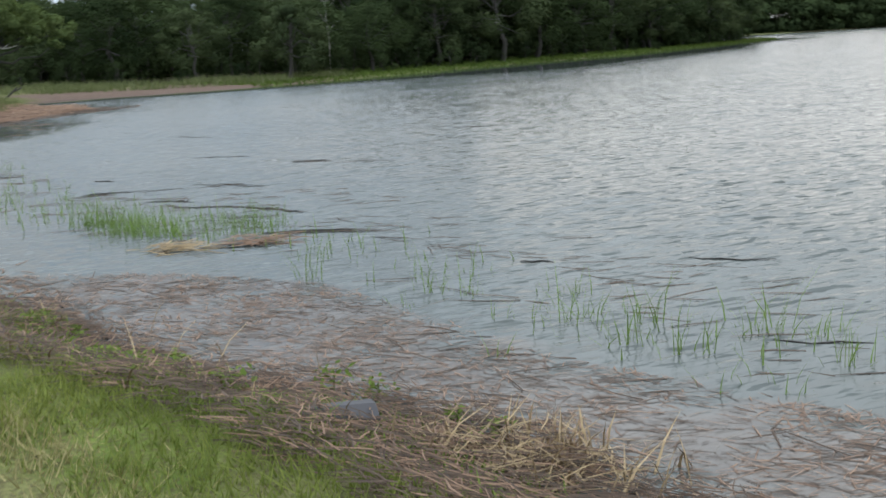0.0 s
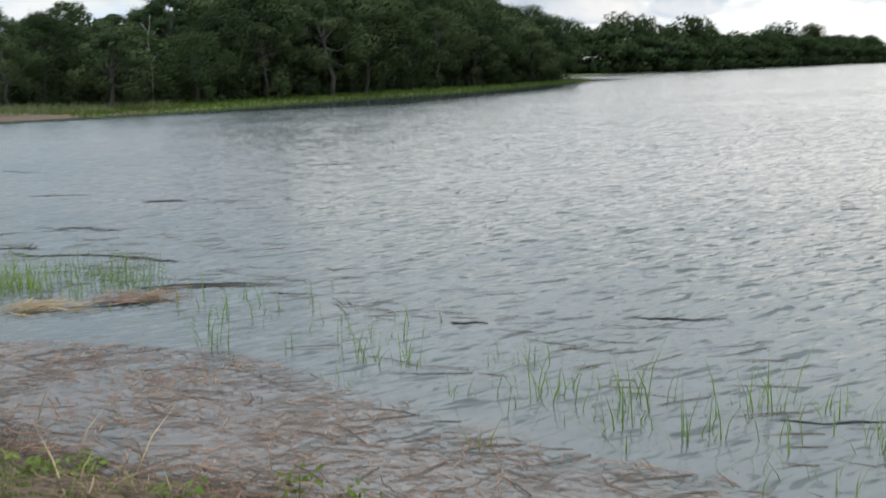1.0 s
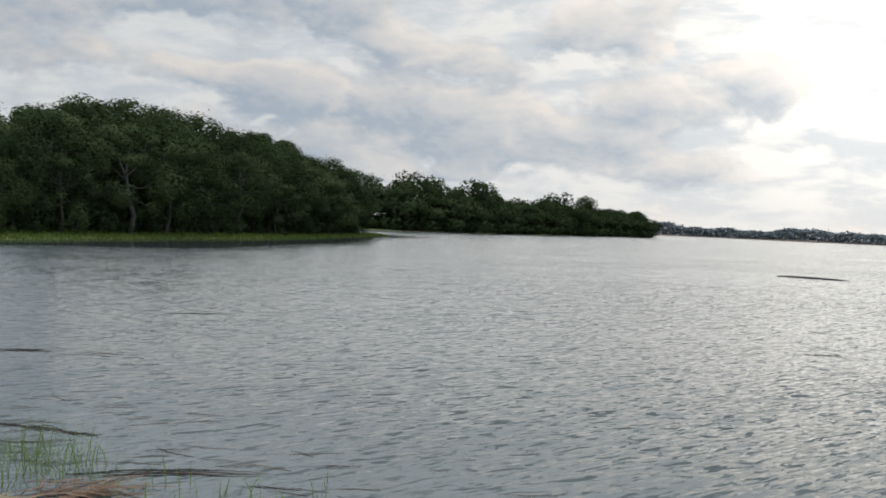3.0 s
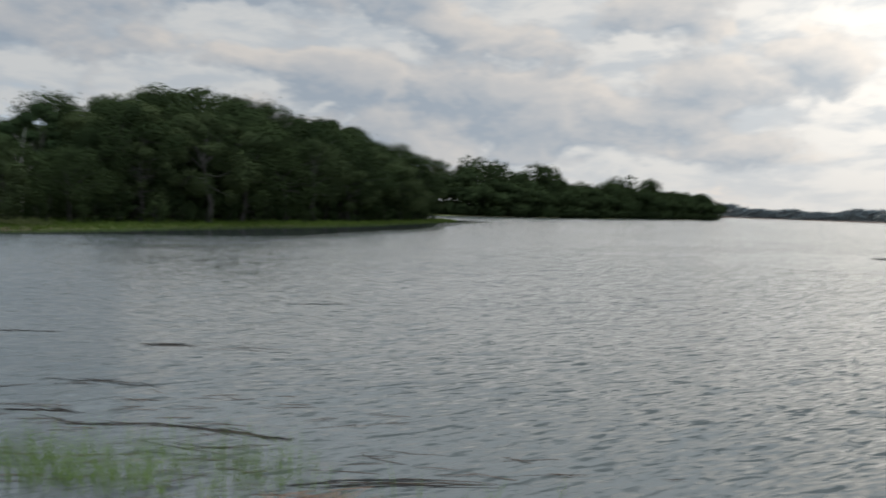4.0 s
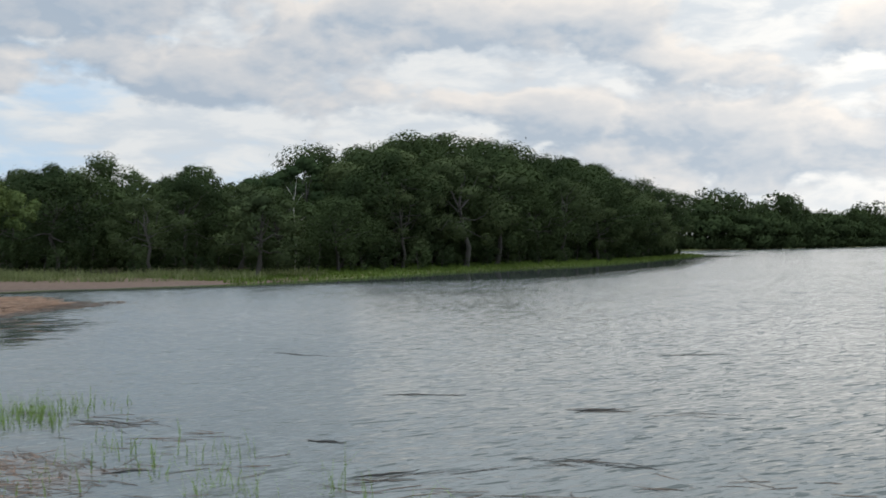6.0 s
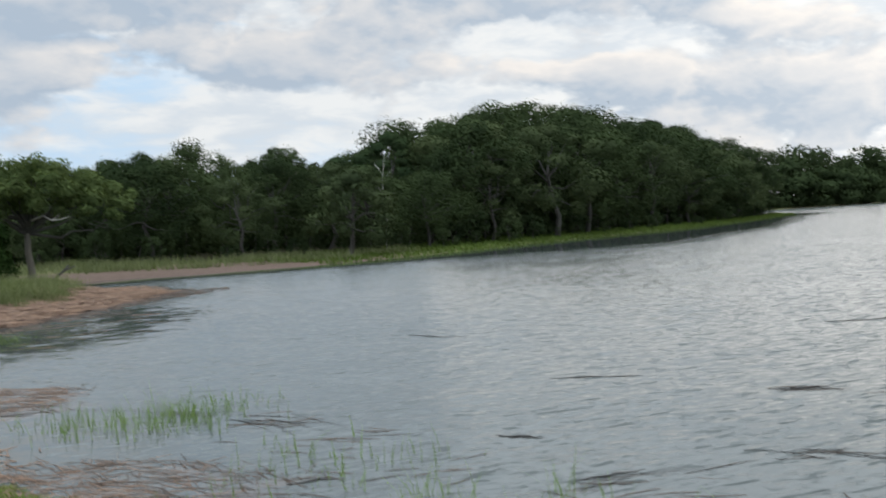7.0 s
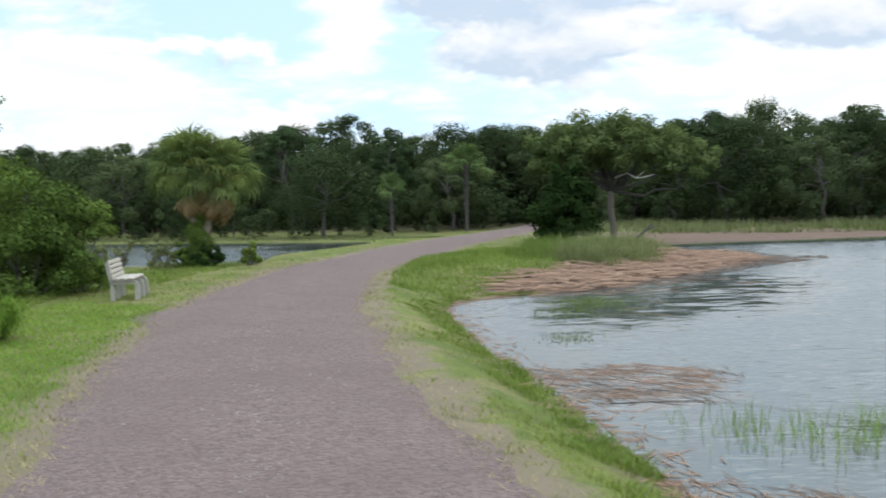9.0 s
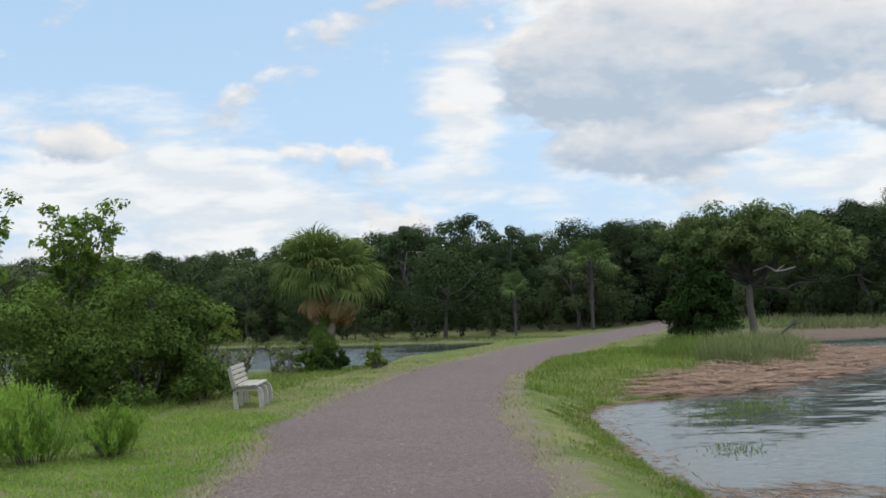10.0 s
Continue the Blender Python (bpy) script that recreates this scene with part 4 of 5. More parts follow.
def wrack_mat(name, poly, n, length, width, mat, label, seed, spread=0.5, heading=2.25, dry=False, gaps=0.25):
    r = np.random.default_rng(seed)
    p = in_polygon(r, n, poly)
    p = p[ripple(p, 0.45, seed) + r.normal(size=len(p)) * 0.35 > -gaps]
    z = np.maximum(ground_height(p), 0.0) + (r.random(len(p)) ** 1.6 * 0.13 + 0.005 if dry else r.uniform(-0.004, 0.008, len(p)))
    swing = heading + 0.5 * ripple(p, 1.1, seed + 2.0)
    v, f = strands(r, p, z, swing, spread, length, width, not dry and length < 0.3)
    return tagged(mesh_object(name, v, f, mat), label, "reed debris", kind="stuff")


START = [(-4.2, 10.6), (-2.4, 10.3), (-0.9, 9.5), (-0.1, 8.2), (0.6, 7.1), (1.4, 6.3), (2.4, 5.4), (3.6, 3.4), (2.4, 2.2), (0.3, 5.2), (-1.0, 6.4), (-2.0, 7.2), (-3.2, 8.9)]
wrack_mat("floating_wrack", START, 7500, 0.17, 0.007, SOAKED, "dark soaked dead reeds floating in a mat", 3, 0.55, 2.9)
wrack_mat("pale_wrack", START, 13000, 0.14, 0.007, MAT, "pale brown dead reeds among the floating mat", 5, 0.8, 2.7, gaps=0.05)
wrack_mat("dark_stems", START, 320, 0.40, 0.012, SOAKED, "longer dark stems lying across the floating mat", 6, 0.6, 2.8)
BAY_RAFT = [(-12.8, 22.6), (-12.0, 24.0), (-10.5, 23.8), (-9.9, 21.4), (-11.4, 20.6)]
MARGIN = [(-10.2, 18.6), (-8.2, 18.5), (-7.0, 17.4), (-7.6, 15.4), (-9.4, 17.0)]
silt = np.zeros(len(wet))
for poly, edge, most in ((START, 0.7, 1.0), (BAY_RAFT, 0.8, 0.9), (MARGIN, 0.9, 0.8)):
    silt = np.maximum(silt, most * smooth(0.5 + line_distance(wet, poly, True) * np.where(inside(wet, poly), 1, -1) / (2 * edge)))
water.data.attributes.new("silt", "FLOAT", "POINT").data.foreach_set("value", np.asarray(silt, np.float32))
SHELF = [(-4.6, 9.9), (-3.0, 8.9), (-1.9, 7.5), (-1.0, 6.7), (-0.2, 6.2), (0.5, 5.6), (1.2, 4.6), (3.2, 2.4), (2.2, 0.9), (-0.3, 3.9), (-1.3, 5.1), (-2.4, 6.1), (-3.6, 7.4), (-5.4, 9.0)]
wrack_mat("washed_up_wrack", SHELF, 8500, 0.19, 0.008, MAT, "brown dead reeds heaped along the waterline", 7, 0.5, 2.5, True, 0.0)
wrack_mat("dark_wrack", SHELF, 10000, 0.19, 0.009, SOAKED, "wet dark reeds in the heap on the bank", 9, 0.45, 2.5, True, 0.6)
wrack_mat("straw_heap", [(-0.2, 5.2), (0.3, 5.4), (0.8, 5.0), (0.9, 4.6), (0.2, 4.6)], 260, 0.24, 0.007, STRAW, "dry golden straw on top of the wrack heap", 11, 0.9, 1.2, True, 0.5)
wrack_mat("bay_wrack", [(-12.6, 23.0), (-11.8, 23.8), (-10.5, 23.7), (-10.1, 21.6), (-11.4, 21.0)], 430, 0.45, 0.008, SOAKED, "raft of soaked dead reeds by the bank", 13, 0.5, 2.7)
wrack_mat("bay_straw", [(-12.6, 23.0), (-11.8, 23.8), (-10.7, 23.6), (-10.4, 22.0), (-11.6, 21.4)], 760, 0.36, 0.007, MAT, "pinkish brown reeds in the floating raft", 15, 0.6, 2.7)
wrack_mat("margin_wrack", [(-10.2, 18.6), (-8.2, 18.5), (-7.0, 17.4), (-7.6, 15.4), (-9.4, 17.0)], 520, 0.42, 0.008, SOAKED, "loose dead reeds drifting along the margin", 17, 0.6, 2.5)
wrack_mat("margin_straw", [(-10.2, 18.6), (-8.4, 18.5), (-7.6, 17.4), (-8.0, 15.8), (-9.4, 17.0)], 620, 0.34, 0.007, MAT, "brown dead reeds drifting along the margin", 19, 0.7, 2.5)
wrack_mat("loose_wrack", [(-4.6, 16.6), (-1.0, 16.0), (3.0, 9.0), (4.5, 5.0), (2.2, 5.5), (0.8, 8.2), (-1.2, 10.5), (-3.0, 12.0), (-6.5, 15.5), (-8.6, 19.6), (-7.6, 21.0)], 420, 0.45, 0.012, SOAKED, "single dead reed stems adrift on the water", 21, 0.35, 3.0)
SPIT = [(-17.8, 34.0), (-16.6, 32.3), (-15.2, 33.8), (-14.4, 38), (-13.9, 42), (-13.4, 45.4), (-15.2, 47.4), (-17.2, 48.6), (-17.4, 45), (-16.9, 41), (-17.3, 37.5)]
wrack_mat("spit_wrack", SPIT, 5200, 0.6, 0.035, MAT, "reddish brown reed wrack covering the low spit", 23, 0.9, 2.2, True)
wrack_mat("spit_fringe", [(-17.2, 31.8), (-15.2, 32.6), (-13.9, 36), (-12.9, 42), (-11.2, 46), (-13.4, 47.2), (-14.2, 42), (-14.9, 36), (-15.8, 33.8)], 700, 0.8, 0.03, SOAKED, "dark soaked reeds trailing off the spit", 25, 0.5, 2.2)


def drift(name, a, b, thick, label, seed, mat=STICK, sag=0.05, group="drifting sticks"):
    """A long dead stem or branch lying on the water."""
    r = np.random.default_rng(seed)
    pts = crooked(r, (*a, 0.0), (*b, 0.0), 4, sag)
    pts[:, 2] = r.uniform(0.0, 0.012, len(pts))
    radii = thick * np.array([0.5, 0.9, 1.0, 0.9, 0.7, 0.3])
    return tagged(mesh_object(name, *tube(pts, radii, 5), mat, smooth_faces=True), label, "stick", group)


STEMS = [((-5.5, 18.5), (-5.2, 18.4)),
         ((-4.0, 15.6), (-3.4, 15.4)), ((-4.6, 21.9), (-3.5, 21.7)), ((-1.9, 14.1), (-1.6, 13.8)), ((0.6, 26.3), (1.9, 26.1)), ((11.1, 19.8), (11.7, 19.4)),
         ((-7.4, 17.2), (-7.0, 17.3)), ((-5.2, 16.7), (-4.6, 17.0)), ((-5.6, 18.6), (-5.3, 18.5)),
         ((-6.2, 27.8), (-5.2, 27.0)), ((0.8, 10.0), (1.1, 9.9)), ((2.2, 7.0), (2.8, 6.8)), ((2.3, 9.8), (3.0, 9.5)), ((-2.6, 11.4), (-1.8, 11.6))]
for k, (a, b) in enumerate(STEMS):
    drift("drift_stick", a, b, 0.008, "long thin dark stick floating on the lake", 50 + k)


def stem_raft(points, strands_n, width, label, seed, thick=0.007, short=0.5):
    """A loose raft of dead stems drifted together along a bent line, each stem a part of its own."""
    r = np.random.default_rng(seed)
    line = np.array(points, float)
    s = np.r_[0, np.cumsum(np.hypot(*np.diff(line, axis=0).T))]
    root = tagged(new("reed_raft"), label, "reed debris", "rafts of drifted stems")
    root.location = (*line[0], 0)
    for k in range(strands_n):
        a = r.uniform(0, s[-1] * (1 - short * 0.6))
        b = min(s[-1], a + s[-1] * short * r.uniform(0.4, 1.2))
        t = np.linspace(a, b, 6)
        p = np.stack([np.interp(t, s, line[:, 0]), np.interp(t, s, line[:, 1])], 1) - line[0]
        p += r.normal(size=2) * width * 1.7 + r.normal(size=2) * np.linspace(-1, 1, 6)[:, None] * width * 1.2 + r.normal(size=(6, 2)) * width * 0.15
        m = r.uniform(0.5, 1.2)
        z = r.uniform(0.0, 0.012, 6)
        mesh_object("stem", *tube(np.c_[p, z], thick * 0.55 * m * np.array([0.6, 0.9, 1.0, 0.9, 0.7, 0.3]), 4), STICK if k % 4 else SOAKED, root)
    return root


RAFT = "raft of thin dark dead stems drifting on the lake"
stem_raft([(-2.55, 20.3), (-2.2, 20.2), (-1.8, 20.05)], 12, 0.07, RAFT, 1, 0.010, 0.6)
stem_raft([(-1.75, 19.95), (-0.7, 19.5)], 5, 0.04, RAFT, 2, 0.006, 0.6)
stem_raft([(-3.6, 17.1), (-3.1, 17.15), (-2.45, 16.65)], 15, 0.09, RAFT, 3, 0.006, 0.35)
stem_raft([(-5.0, 16.55), (-3.7, 17.0)], 3, 0.03, RAFT, 4, 0.006, 0.7)
stem_raft([(-3.9, 15.5), (-3.4, 14.85), (-2.6, 14.75), (-2.1, 14.3), (-1.6, 13.8)], 13, 0.055, RAFT, 5, 0.007, 0.45)
stem_raft([(-3.6, 15.7), (-3.3, 15.3)], 6, 0.05, RAFT, 6, 0.008, 0.7)
stem_raft([(-3.2, 14.0), (-1.9, 13.6)], 9, 0.14, RAFT, 7, 0.005, 0.5)
stem_raft([(-2.0, 12.35), (-1.2, 12.32), (-0.35, 12.1)], 11, 0.035, RAFT, 8, 0.009, 0.55)
stem_raft([(-0.6, 11.75), (0.0, 11.3), (0.12, 10.5)], 5, 0.03, RAFT, 14, 0.007, 0.6)
stem_raft([(-2.4, 11.7), (-1.2, 12.1)], 9, 0.10, RAFT, 9, 0.006, 0.5)
stem_raft([(-8.4, 20.5), (-7.8, 20.1), (-7.2, 19.7)], 12, 0.10, RAFT, 10, 0.008, 0.6)
stem_raft([(-5.6, 16.4), (-4.3, 17.0)], 7, 0.06, RAFT, 11, 0.006, 0.6)
stem_raft([(-11.0, 21.6), (-9.4, 21.2), (-8.4, 20.7)], 7, 0.09, RAFT, 12, 0.005, 0.4)
stem_raft([(-12.4, 22.0), (-11.0, 22.0)], 12, 0.20, RAFT, 13, 0.007, 0.5)
drift("drift_log", (37.4, 54.0), (39.4, 50.6), 0.10, "long dark log floating far out on the lake", 99, BARK, 0.02, "drifting logs")

# straw tangle stranded beside the thick reeds
for k, (x, y) in enumerate([(-2.75, 11.5), (-1.95, 11.65)]):
    r = np.random.default_rng(120 + k)
    p = np.array([x, y]) + r.normal(size=(70, 2)) * [0.17, 0.10]
    v, f = strands(r, p, r.random(70) * 0.08, 0.5, 0.7, 0.34, 0.014)
    tagged(mesh_object("straw_tangle", v, f, MAT if k else STRAW), "tangle of brown straw caught among the reeds", "reed debris", kind="stuff")

# a fallen palm leaf base stranded on the heap
bm = bmesh.new()
bmesh.ops.create_grid(bm, x_segments=8, y_segments=3, size=0.5)
for q in bm.verts:
    q.co.x *= 0.70
    q.co.y *= 0.22 * (1.0 - 0.6 * (q.co.x + 0.35) / 0.70)
    q.co.z = 0.05 * math.cos(q.co.y * 18) + 0.02 * q.co.x
ext = bmesh.ops.extrude_face_region(bm, geom=bm.faces[:])
bmesh.ops.translate(bm, vec=(0, 0, 0.012), verts=[e for e in ext["geom"] if isinstance(e, bmesh.types.BMVert)])
bmesh.ops.recalc_face_normals(bm, faces=bm.faces[:])
me = bpy.data.meshes.new("palm_sheath")
bm.to_mesh(me)
bm.free()
me.materials.append(SLATE)
husk = tagged(new("palm_sheath", me), "dark grey weathered palm leaf base lying on the wrack heap", "debris")
husk.matrix_basis = pose(-0.66, 5.42, float(ground_height([(-0.66, 5.42)])[0]) + 0.035, 0, -3, 202)


# ---- bench beside the path ----
def box(bm, x, y, z, sx, sy, sz, tilt=0.0, bevel=0.012):
    made = bmesh.ops.create_cube(bm, size=1.0)["verts"]
    bmesh.ops.scale(bm, vec=(sx, sy, sz), verts=made)
    edges = {e for q in made for e in q.link_edges}
    out = bmesh.ops.bevel(bm, geom=list(edges), offset=bevel, segments=2, affect="EDGES")
    made = list({q for fc in out["faces"] for q in fc.verts} | {q for q in made if q.is_valid})
    bmesh.ops.rotate(bm, cent=(0, 0, 0), matrix=Matrix.Rotation(tilt, 3, "Y"), verts=made)
    bmesh.ops.translate(bm, vec=(x, y, z), verts=made)


def part(name, bm, mat, parent, label=""):
    me = bpy.data.meshes.new(name)
    bm.to_mesh(me)
    bm.free()
    me.materials.append(mat)
    ob = new(name, me)
    ob.parent = parent
    if label:
        ob["label"] = label
    return ob


CONCRETE = stem_material("pale_concrete", (0.22, 0.205, 0.18), (0.38, 0.355, 0.31), 14.0)
PLANK = stem_material("weathered_plank", (0.24, 0.215, 0.180), (0.39, 0.355, 0.300), 9.0)
bench = tagged(new("park_bench"), "pale weathered slatted bench on curved concrete supports by the path", "bench")


def curved_support(bm, y, wide):
    """Concrete end frame: rear post leaning back, a seat rail and a front leg rounded over at the knee."""
    line = [(-0.19, 0.0), (-0.20, 0.20), (-0.21, 0.33), (0.02, 0.335), (0.15, 0.345), (0.215, 0.315), (0.235, 0.24), (0.235, 0.0)]
    back = [(-0.20, 0.30), (-0.235, 0.46), (-0.285, 0.70)]
    for pts, half in ((line, 0.036), (back, 0.032)):
        ring = []
        for i, (x, z) in enumerate(pts):
            a, b = pts[max(i - 1, 0)], pts[min(i + 1, len(pts) - 1)]
            d = Vector((b[0] - a[0], 0, b[1] - a[1])).normalized()
            n = Vector((-d.z, 0, d.x)) * half
            c = Vector((x, y, z))
            ring.append([bm.verts.new(c + n * u + Vector((0, wide * w, 0))) for u, w in ((1, -1), (1, 1), (-1, 1), (-1, -1))])
        for p, q in zip(ring, ring[1:]):
            for k in range(4):
                bm.faces.new((p[k], p[(k + 1) % 4], q[(k + 1) % 4], q[k]))
        bm.faces.new(ring[0][::-1])
        bm.faces.new(ring[-1])
    bmesh.ops.recalc_face_normals(bm, faces=bm.faces[:])


for y in (-0.60, 0.0, 0.60):
    bm = bmesh.new()
    curved_support(bm, y, 0.035)
    part("support", bm, CONCRETE, bench, "grey concrete support")
for k, x in enumerate((-0.13, 0.0, 0.13)):
    bm = bmesh.new()
    box(bm, x, 0, 0.395, 0.115, 1.42, 0.034)
    part("seat_slat", bm, PLANK, bench)
for k, z in enumerate((0.45, 0.535, 0.62, 0.70)):
    bm = bmesh.new()
    box(bm, -0.195 - 0.018 * k, 0, z, 0.030, 1.42, 0.066, -0.20)
    part("back_slat", bm, PLANK, bench)
bench.matrix_basis = pose(-22.15, 27.10, float(ground_height([(-22.15, 27.10)])[0]) - 0.01, 0, 0, 32)


# ---- cabbage palms ----
def fan(seed, size, droop, segs=25, spread=122):
    """A fan frond: a long stalk, and narrow folded segments round its end with hanging tips."""
    r = np.random.default_rng(seed)
    stalk = np.array([(0, 0, 0), (0.36, 0, 0.05), (0.66, 0, 0.03 - 0.06 * droop)]) * size
    v, f = tube(stalk, [0.020 * size, 0.014 * size, 0.009 * size], 4)
    v, f = list(v), list(f)
    hub = stalk[-1]
    for k in range(segs):
        w = radians(-spread + 2 * spread * k / (segs - 1)) + r.normal() * 0.05
        L = size * (0.66 - 0.16 * abs(w) / 2.1) * r.uniform(0.85, 1.08)
        d = np.array([math.cos(w), math.sin(w), 0.0])
        s = np.array([-math.sin(w), math.cos(w), 0.0]) * 0.020 * size * (25 / segs)
        mid = hub + d * L * 0.50 + np.array([0, 0, 0.02 - 0.06 * droop]) * size
        bend = hub + d * L * (0.80 - 0.10 * droop) + np.array([0, 0, -0.06 - 0.14 * droop]) * size
        tip = hub + d * L * (0.93 - 0.16 * droop) + np.array([0, 0, -0.20 - 0.34 * droop - 0.08 * r.random()]) * size
        n = len(v)
        v += [hub - s * 0.3, hub + s * 0.3, mid + s, mid + np.array([0, 0, 0.02 * size]), mid - s, bend + s * 0.6, bend - s * 0.6, tip]
        f += [(n, n + 1, n + 2, n + 3), (n, n + 3, n + 4), (n + 3, n + 2, n + 5, n + 6), (n + 4, n + 3, n + 6), (n + 6, n + 5, n + 7)]
    return v, f


def fan_mesh(name, mat, *args):
    v, f = fan(*args)
    me = bpy.data.meshes.new(name)
    me.from_pydata([tuple(map(float, q)) for q in v], [], f)
    me.materials.append(mat)
    return me


FANS = [fan_mesh("frond", FROND, k, 1.00 + 0.03 * k, (0.0, 0.2, 0.55, 0.95)[k]) for k in range(4)]
PALE_FAN, DEAD_FANS = fan_mesh("pale_frond", FROND_PALE, 9, 0.85, 0.9), [fan_mesh("dead_frond", FROND_DEAD, 11 + k, 0.98, 0.6, 15, 46) for k in range(2)]


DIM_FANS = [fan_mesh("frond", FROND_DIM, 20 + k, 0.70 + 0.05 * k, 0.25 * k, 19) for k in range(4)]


def cabbage_palm(label, height, fronds, seed, heads=((0.0, 0.0, 0.0),), pale=0, dead=8, girth=0.17, fans=FANS):
    r = np.random.default_rng(seed)
    root = tagged(new("cabbage_palm"), label, "palm tree", "cabbage palms")
    pieces = []
    for hx, hy, hz in heads:
        pts = np.array([(0, 0, -0.25), (hx * 0.2, hy * 0.2, height * 0.25), (hx * 0.6, hy * 0.6, height * 0.6), (hx, hy, height + hz)])
        pieces.append(tube(pts, [girth * 1.2, girth, girth, girth * 0.9], 10))
        for k in range(26):
            w, z = k * 2.4, height * (0.35 + 0.65 * k / 26)
            c = np.array([hx * z / height + girth * 0.95 * math.cos(w), hy * z / height + girth * 0.95 * math.sin(w), z])
            pieces.append(tube([c, c + np.array([0.05 * math.cos(w), 0.05 * math.sin(w), 0.16])], [0.045, 0.02], 4))
    mesh_object("trunk", *joined(pieces), PALM_BARK if girth > 0.1 else BARK, root, "short trunk wrapped in old leaf bases")
    for hx, hy, hz in heads:
        for k in range(fronds + pale + dead):
            u = k / (fronds + 1)
            kind = fans[min(3, max(0, int(u * 3.2 + r.uniform(-0.8, 0.5))))]
            up_deg, w = 88 - 112 * u, k * 137.5 + r.uniform(-15, 15)
            if k >= fronds + pale:
                kind, up_deg, w = DEAD_FANS[k % 2], r.uniform(-86, -62), r.uniform(-80, 70)
            elif k >= fronds:
                kind, up_deg, w = PALE_FAN, 30 - 18 * (k - fronds), -48 + 50 * (k - fronds)
            ob = new(kind.name.split(".")[0], kind)
            ob.parent = root
            s = float(r.uniform(0.85, 1.15))
            ob.matrix_basis = pose(hx, hy, height + hz, 0, 0, w) @ pose(0.06, 0, 0, 0, -up_deg, 0) @ pose(0, 0, 0, float(r.uniform(-25, 25)))
            ob.scale = (s, s, s)
    return root


palm = cabbage_palm("bushy cabbage palm with hanging brown dead fronds by the pond", 2.6, 40, 3, ((-0.12, -0.09, 0.12), (0.40, 0.30, -0.12)), 2, 12, 0.11)
palm.matrix_basis = pose(-27.1, 35.85, 0.28)
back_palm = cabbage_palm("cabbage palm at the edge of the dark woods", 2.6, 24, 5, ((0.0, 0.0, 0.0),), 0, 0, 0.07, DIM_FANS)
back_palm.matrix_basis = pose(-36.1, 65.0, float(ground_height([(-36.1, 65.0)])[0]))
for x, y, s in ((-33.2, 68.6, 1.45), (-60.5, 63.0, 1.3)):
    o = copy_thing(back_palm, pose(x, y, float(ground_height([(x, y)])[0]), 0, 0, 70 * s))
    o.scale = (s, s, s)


# ---- bushes and trees of the causeway ----
def dome_parts(r, height, spread, lobes, cards, size, lobe):
    """A bush leafy down to the ground: leaf sprays on lobes spread over a dome, and thin stems inside."""
    d = unit(r, lobes)
    d[:, 2] = np.abs(d[:, 2])
    c = d * np.array([spread * 0.78, spread * 0.78, height * 0.80]) * r.uniform(0.55, 1.05, (lobes, 1)) + np.array([0, 0, height * 0.06])
    rad = spread * r.uniform(0.16, 0.34, lobes) * lobe
    which = r.choice(lobes, cards, p=rad ** 2 / (rad ** 2).sum())
    out = unit(r, cards)
    p = c[which] + out * rad[which][:, None] * r.uniform(0.35, 1.15, (cards, 1)) ** 0.6 * np.array([1, 1, 0.85])
    p[:, 2] = np.maximum(p[:, 2], 0.02)
    nn = out + 0.6 * unit(r, cards) + np.array([0, 0, 0.3])
    stems = [tube(crooked(r, (r.normal() * 0.06, r.normal() * 0.06, -0.1), c[k] * 0.9, 2, 0.05), [0.03, 0.022, 0.015, 0.006], 5) for k in range(0, lobes, max(1, lobes // 8))]
    nr = out + 0.6 * c[which] / spread + np.array([0, 0, 0.25]) + 0.4 * unit(r, cards)
    return stems, leaf_cards(r, p, nn / np.linalg.norm(nn, axis=1)[:, None], size, 1.3, TRI), np.repeat(nr / np.linalg.norm(nr, axis=1)[:, None], 3, 0)


def bush(name, x, y, height, spread, leaf, label, seed, cards=2600, size=0.075, low=0.1, lobes=16, category="bush", kind="oak", lobe=1.0):
    r = np.random.default_rng(seed)
    wood, leaves, rounds = dome_parts(r, height, spread, lobes, cards, size, lobe) if category == "bush" or kind == "dome" else tree_parts(r, height, spread, low, lobes, cards, size, kind, TRI, lobe, 0.026)
    root = tagged(new(name), label, category)
    for k, limb in enumerate(wood):
        mesh_object("trunk" if k == 0 and category == "tree" else "stem", *limb, BARK, root, "", True)
    mesh_object("foliage", *leaves, leaf, root, facing=rounds)
    root.matrix_basis = pose(x, y, max(0.12, float(ground_height([(x, y)])[0])), 0, 0, float(r.uniform(0, 360)))
    return root


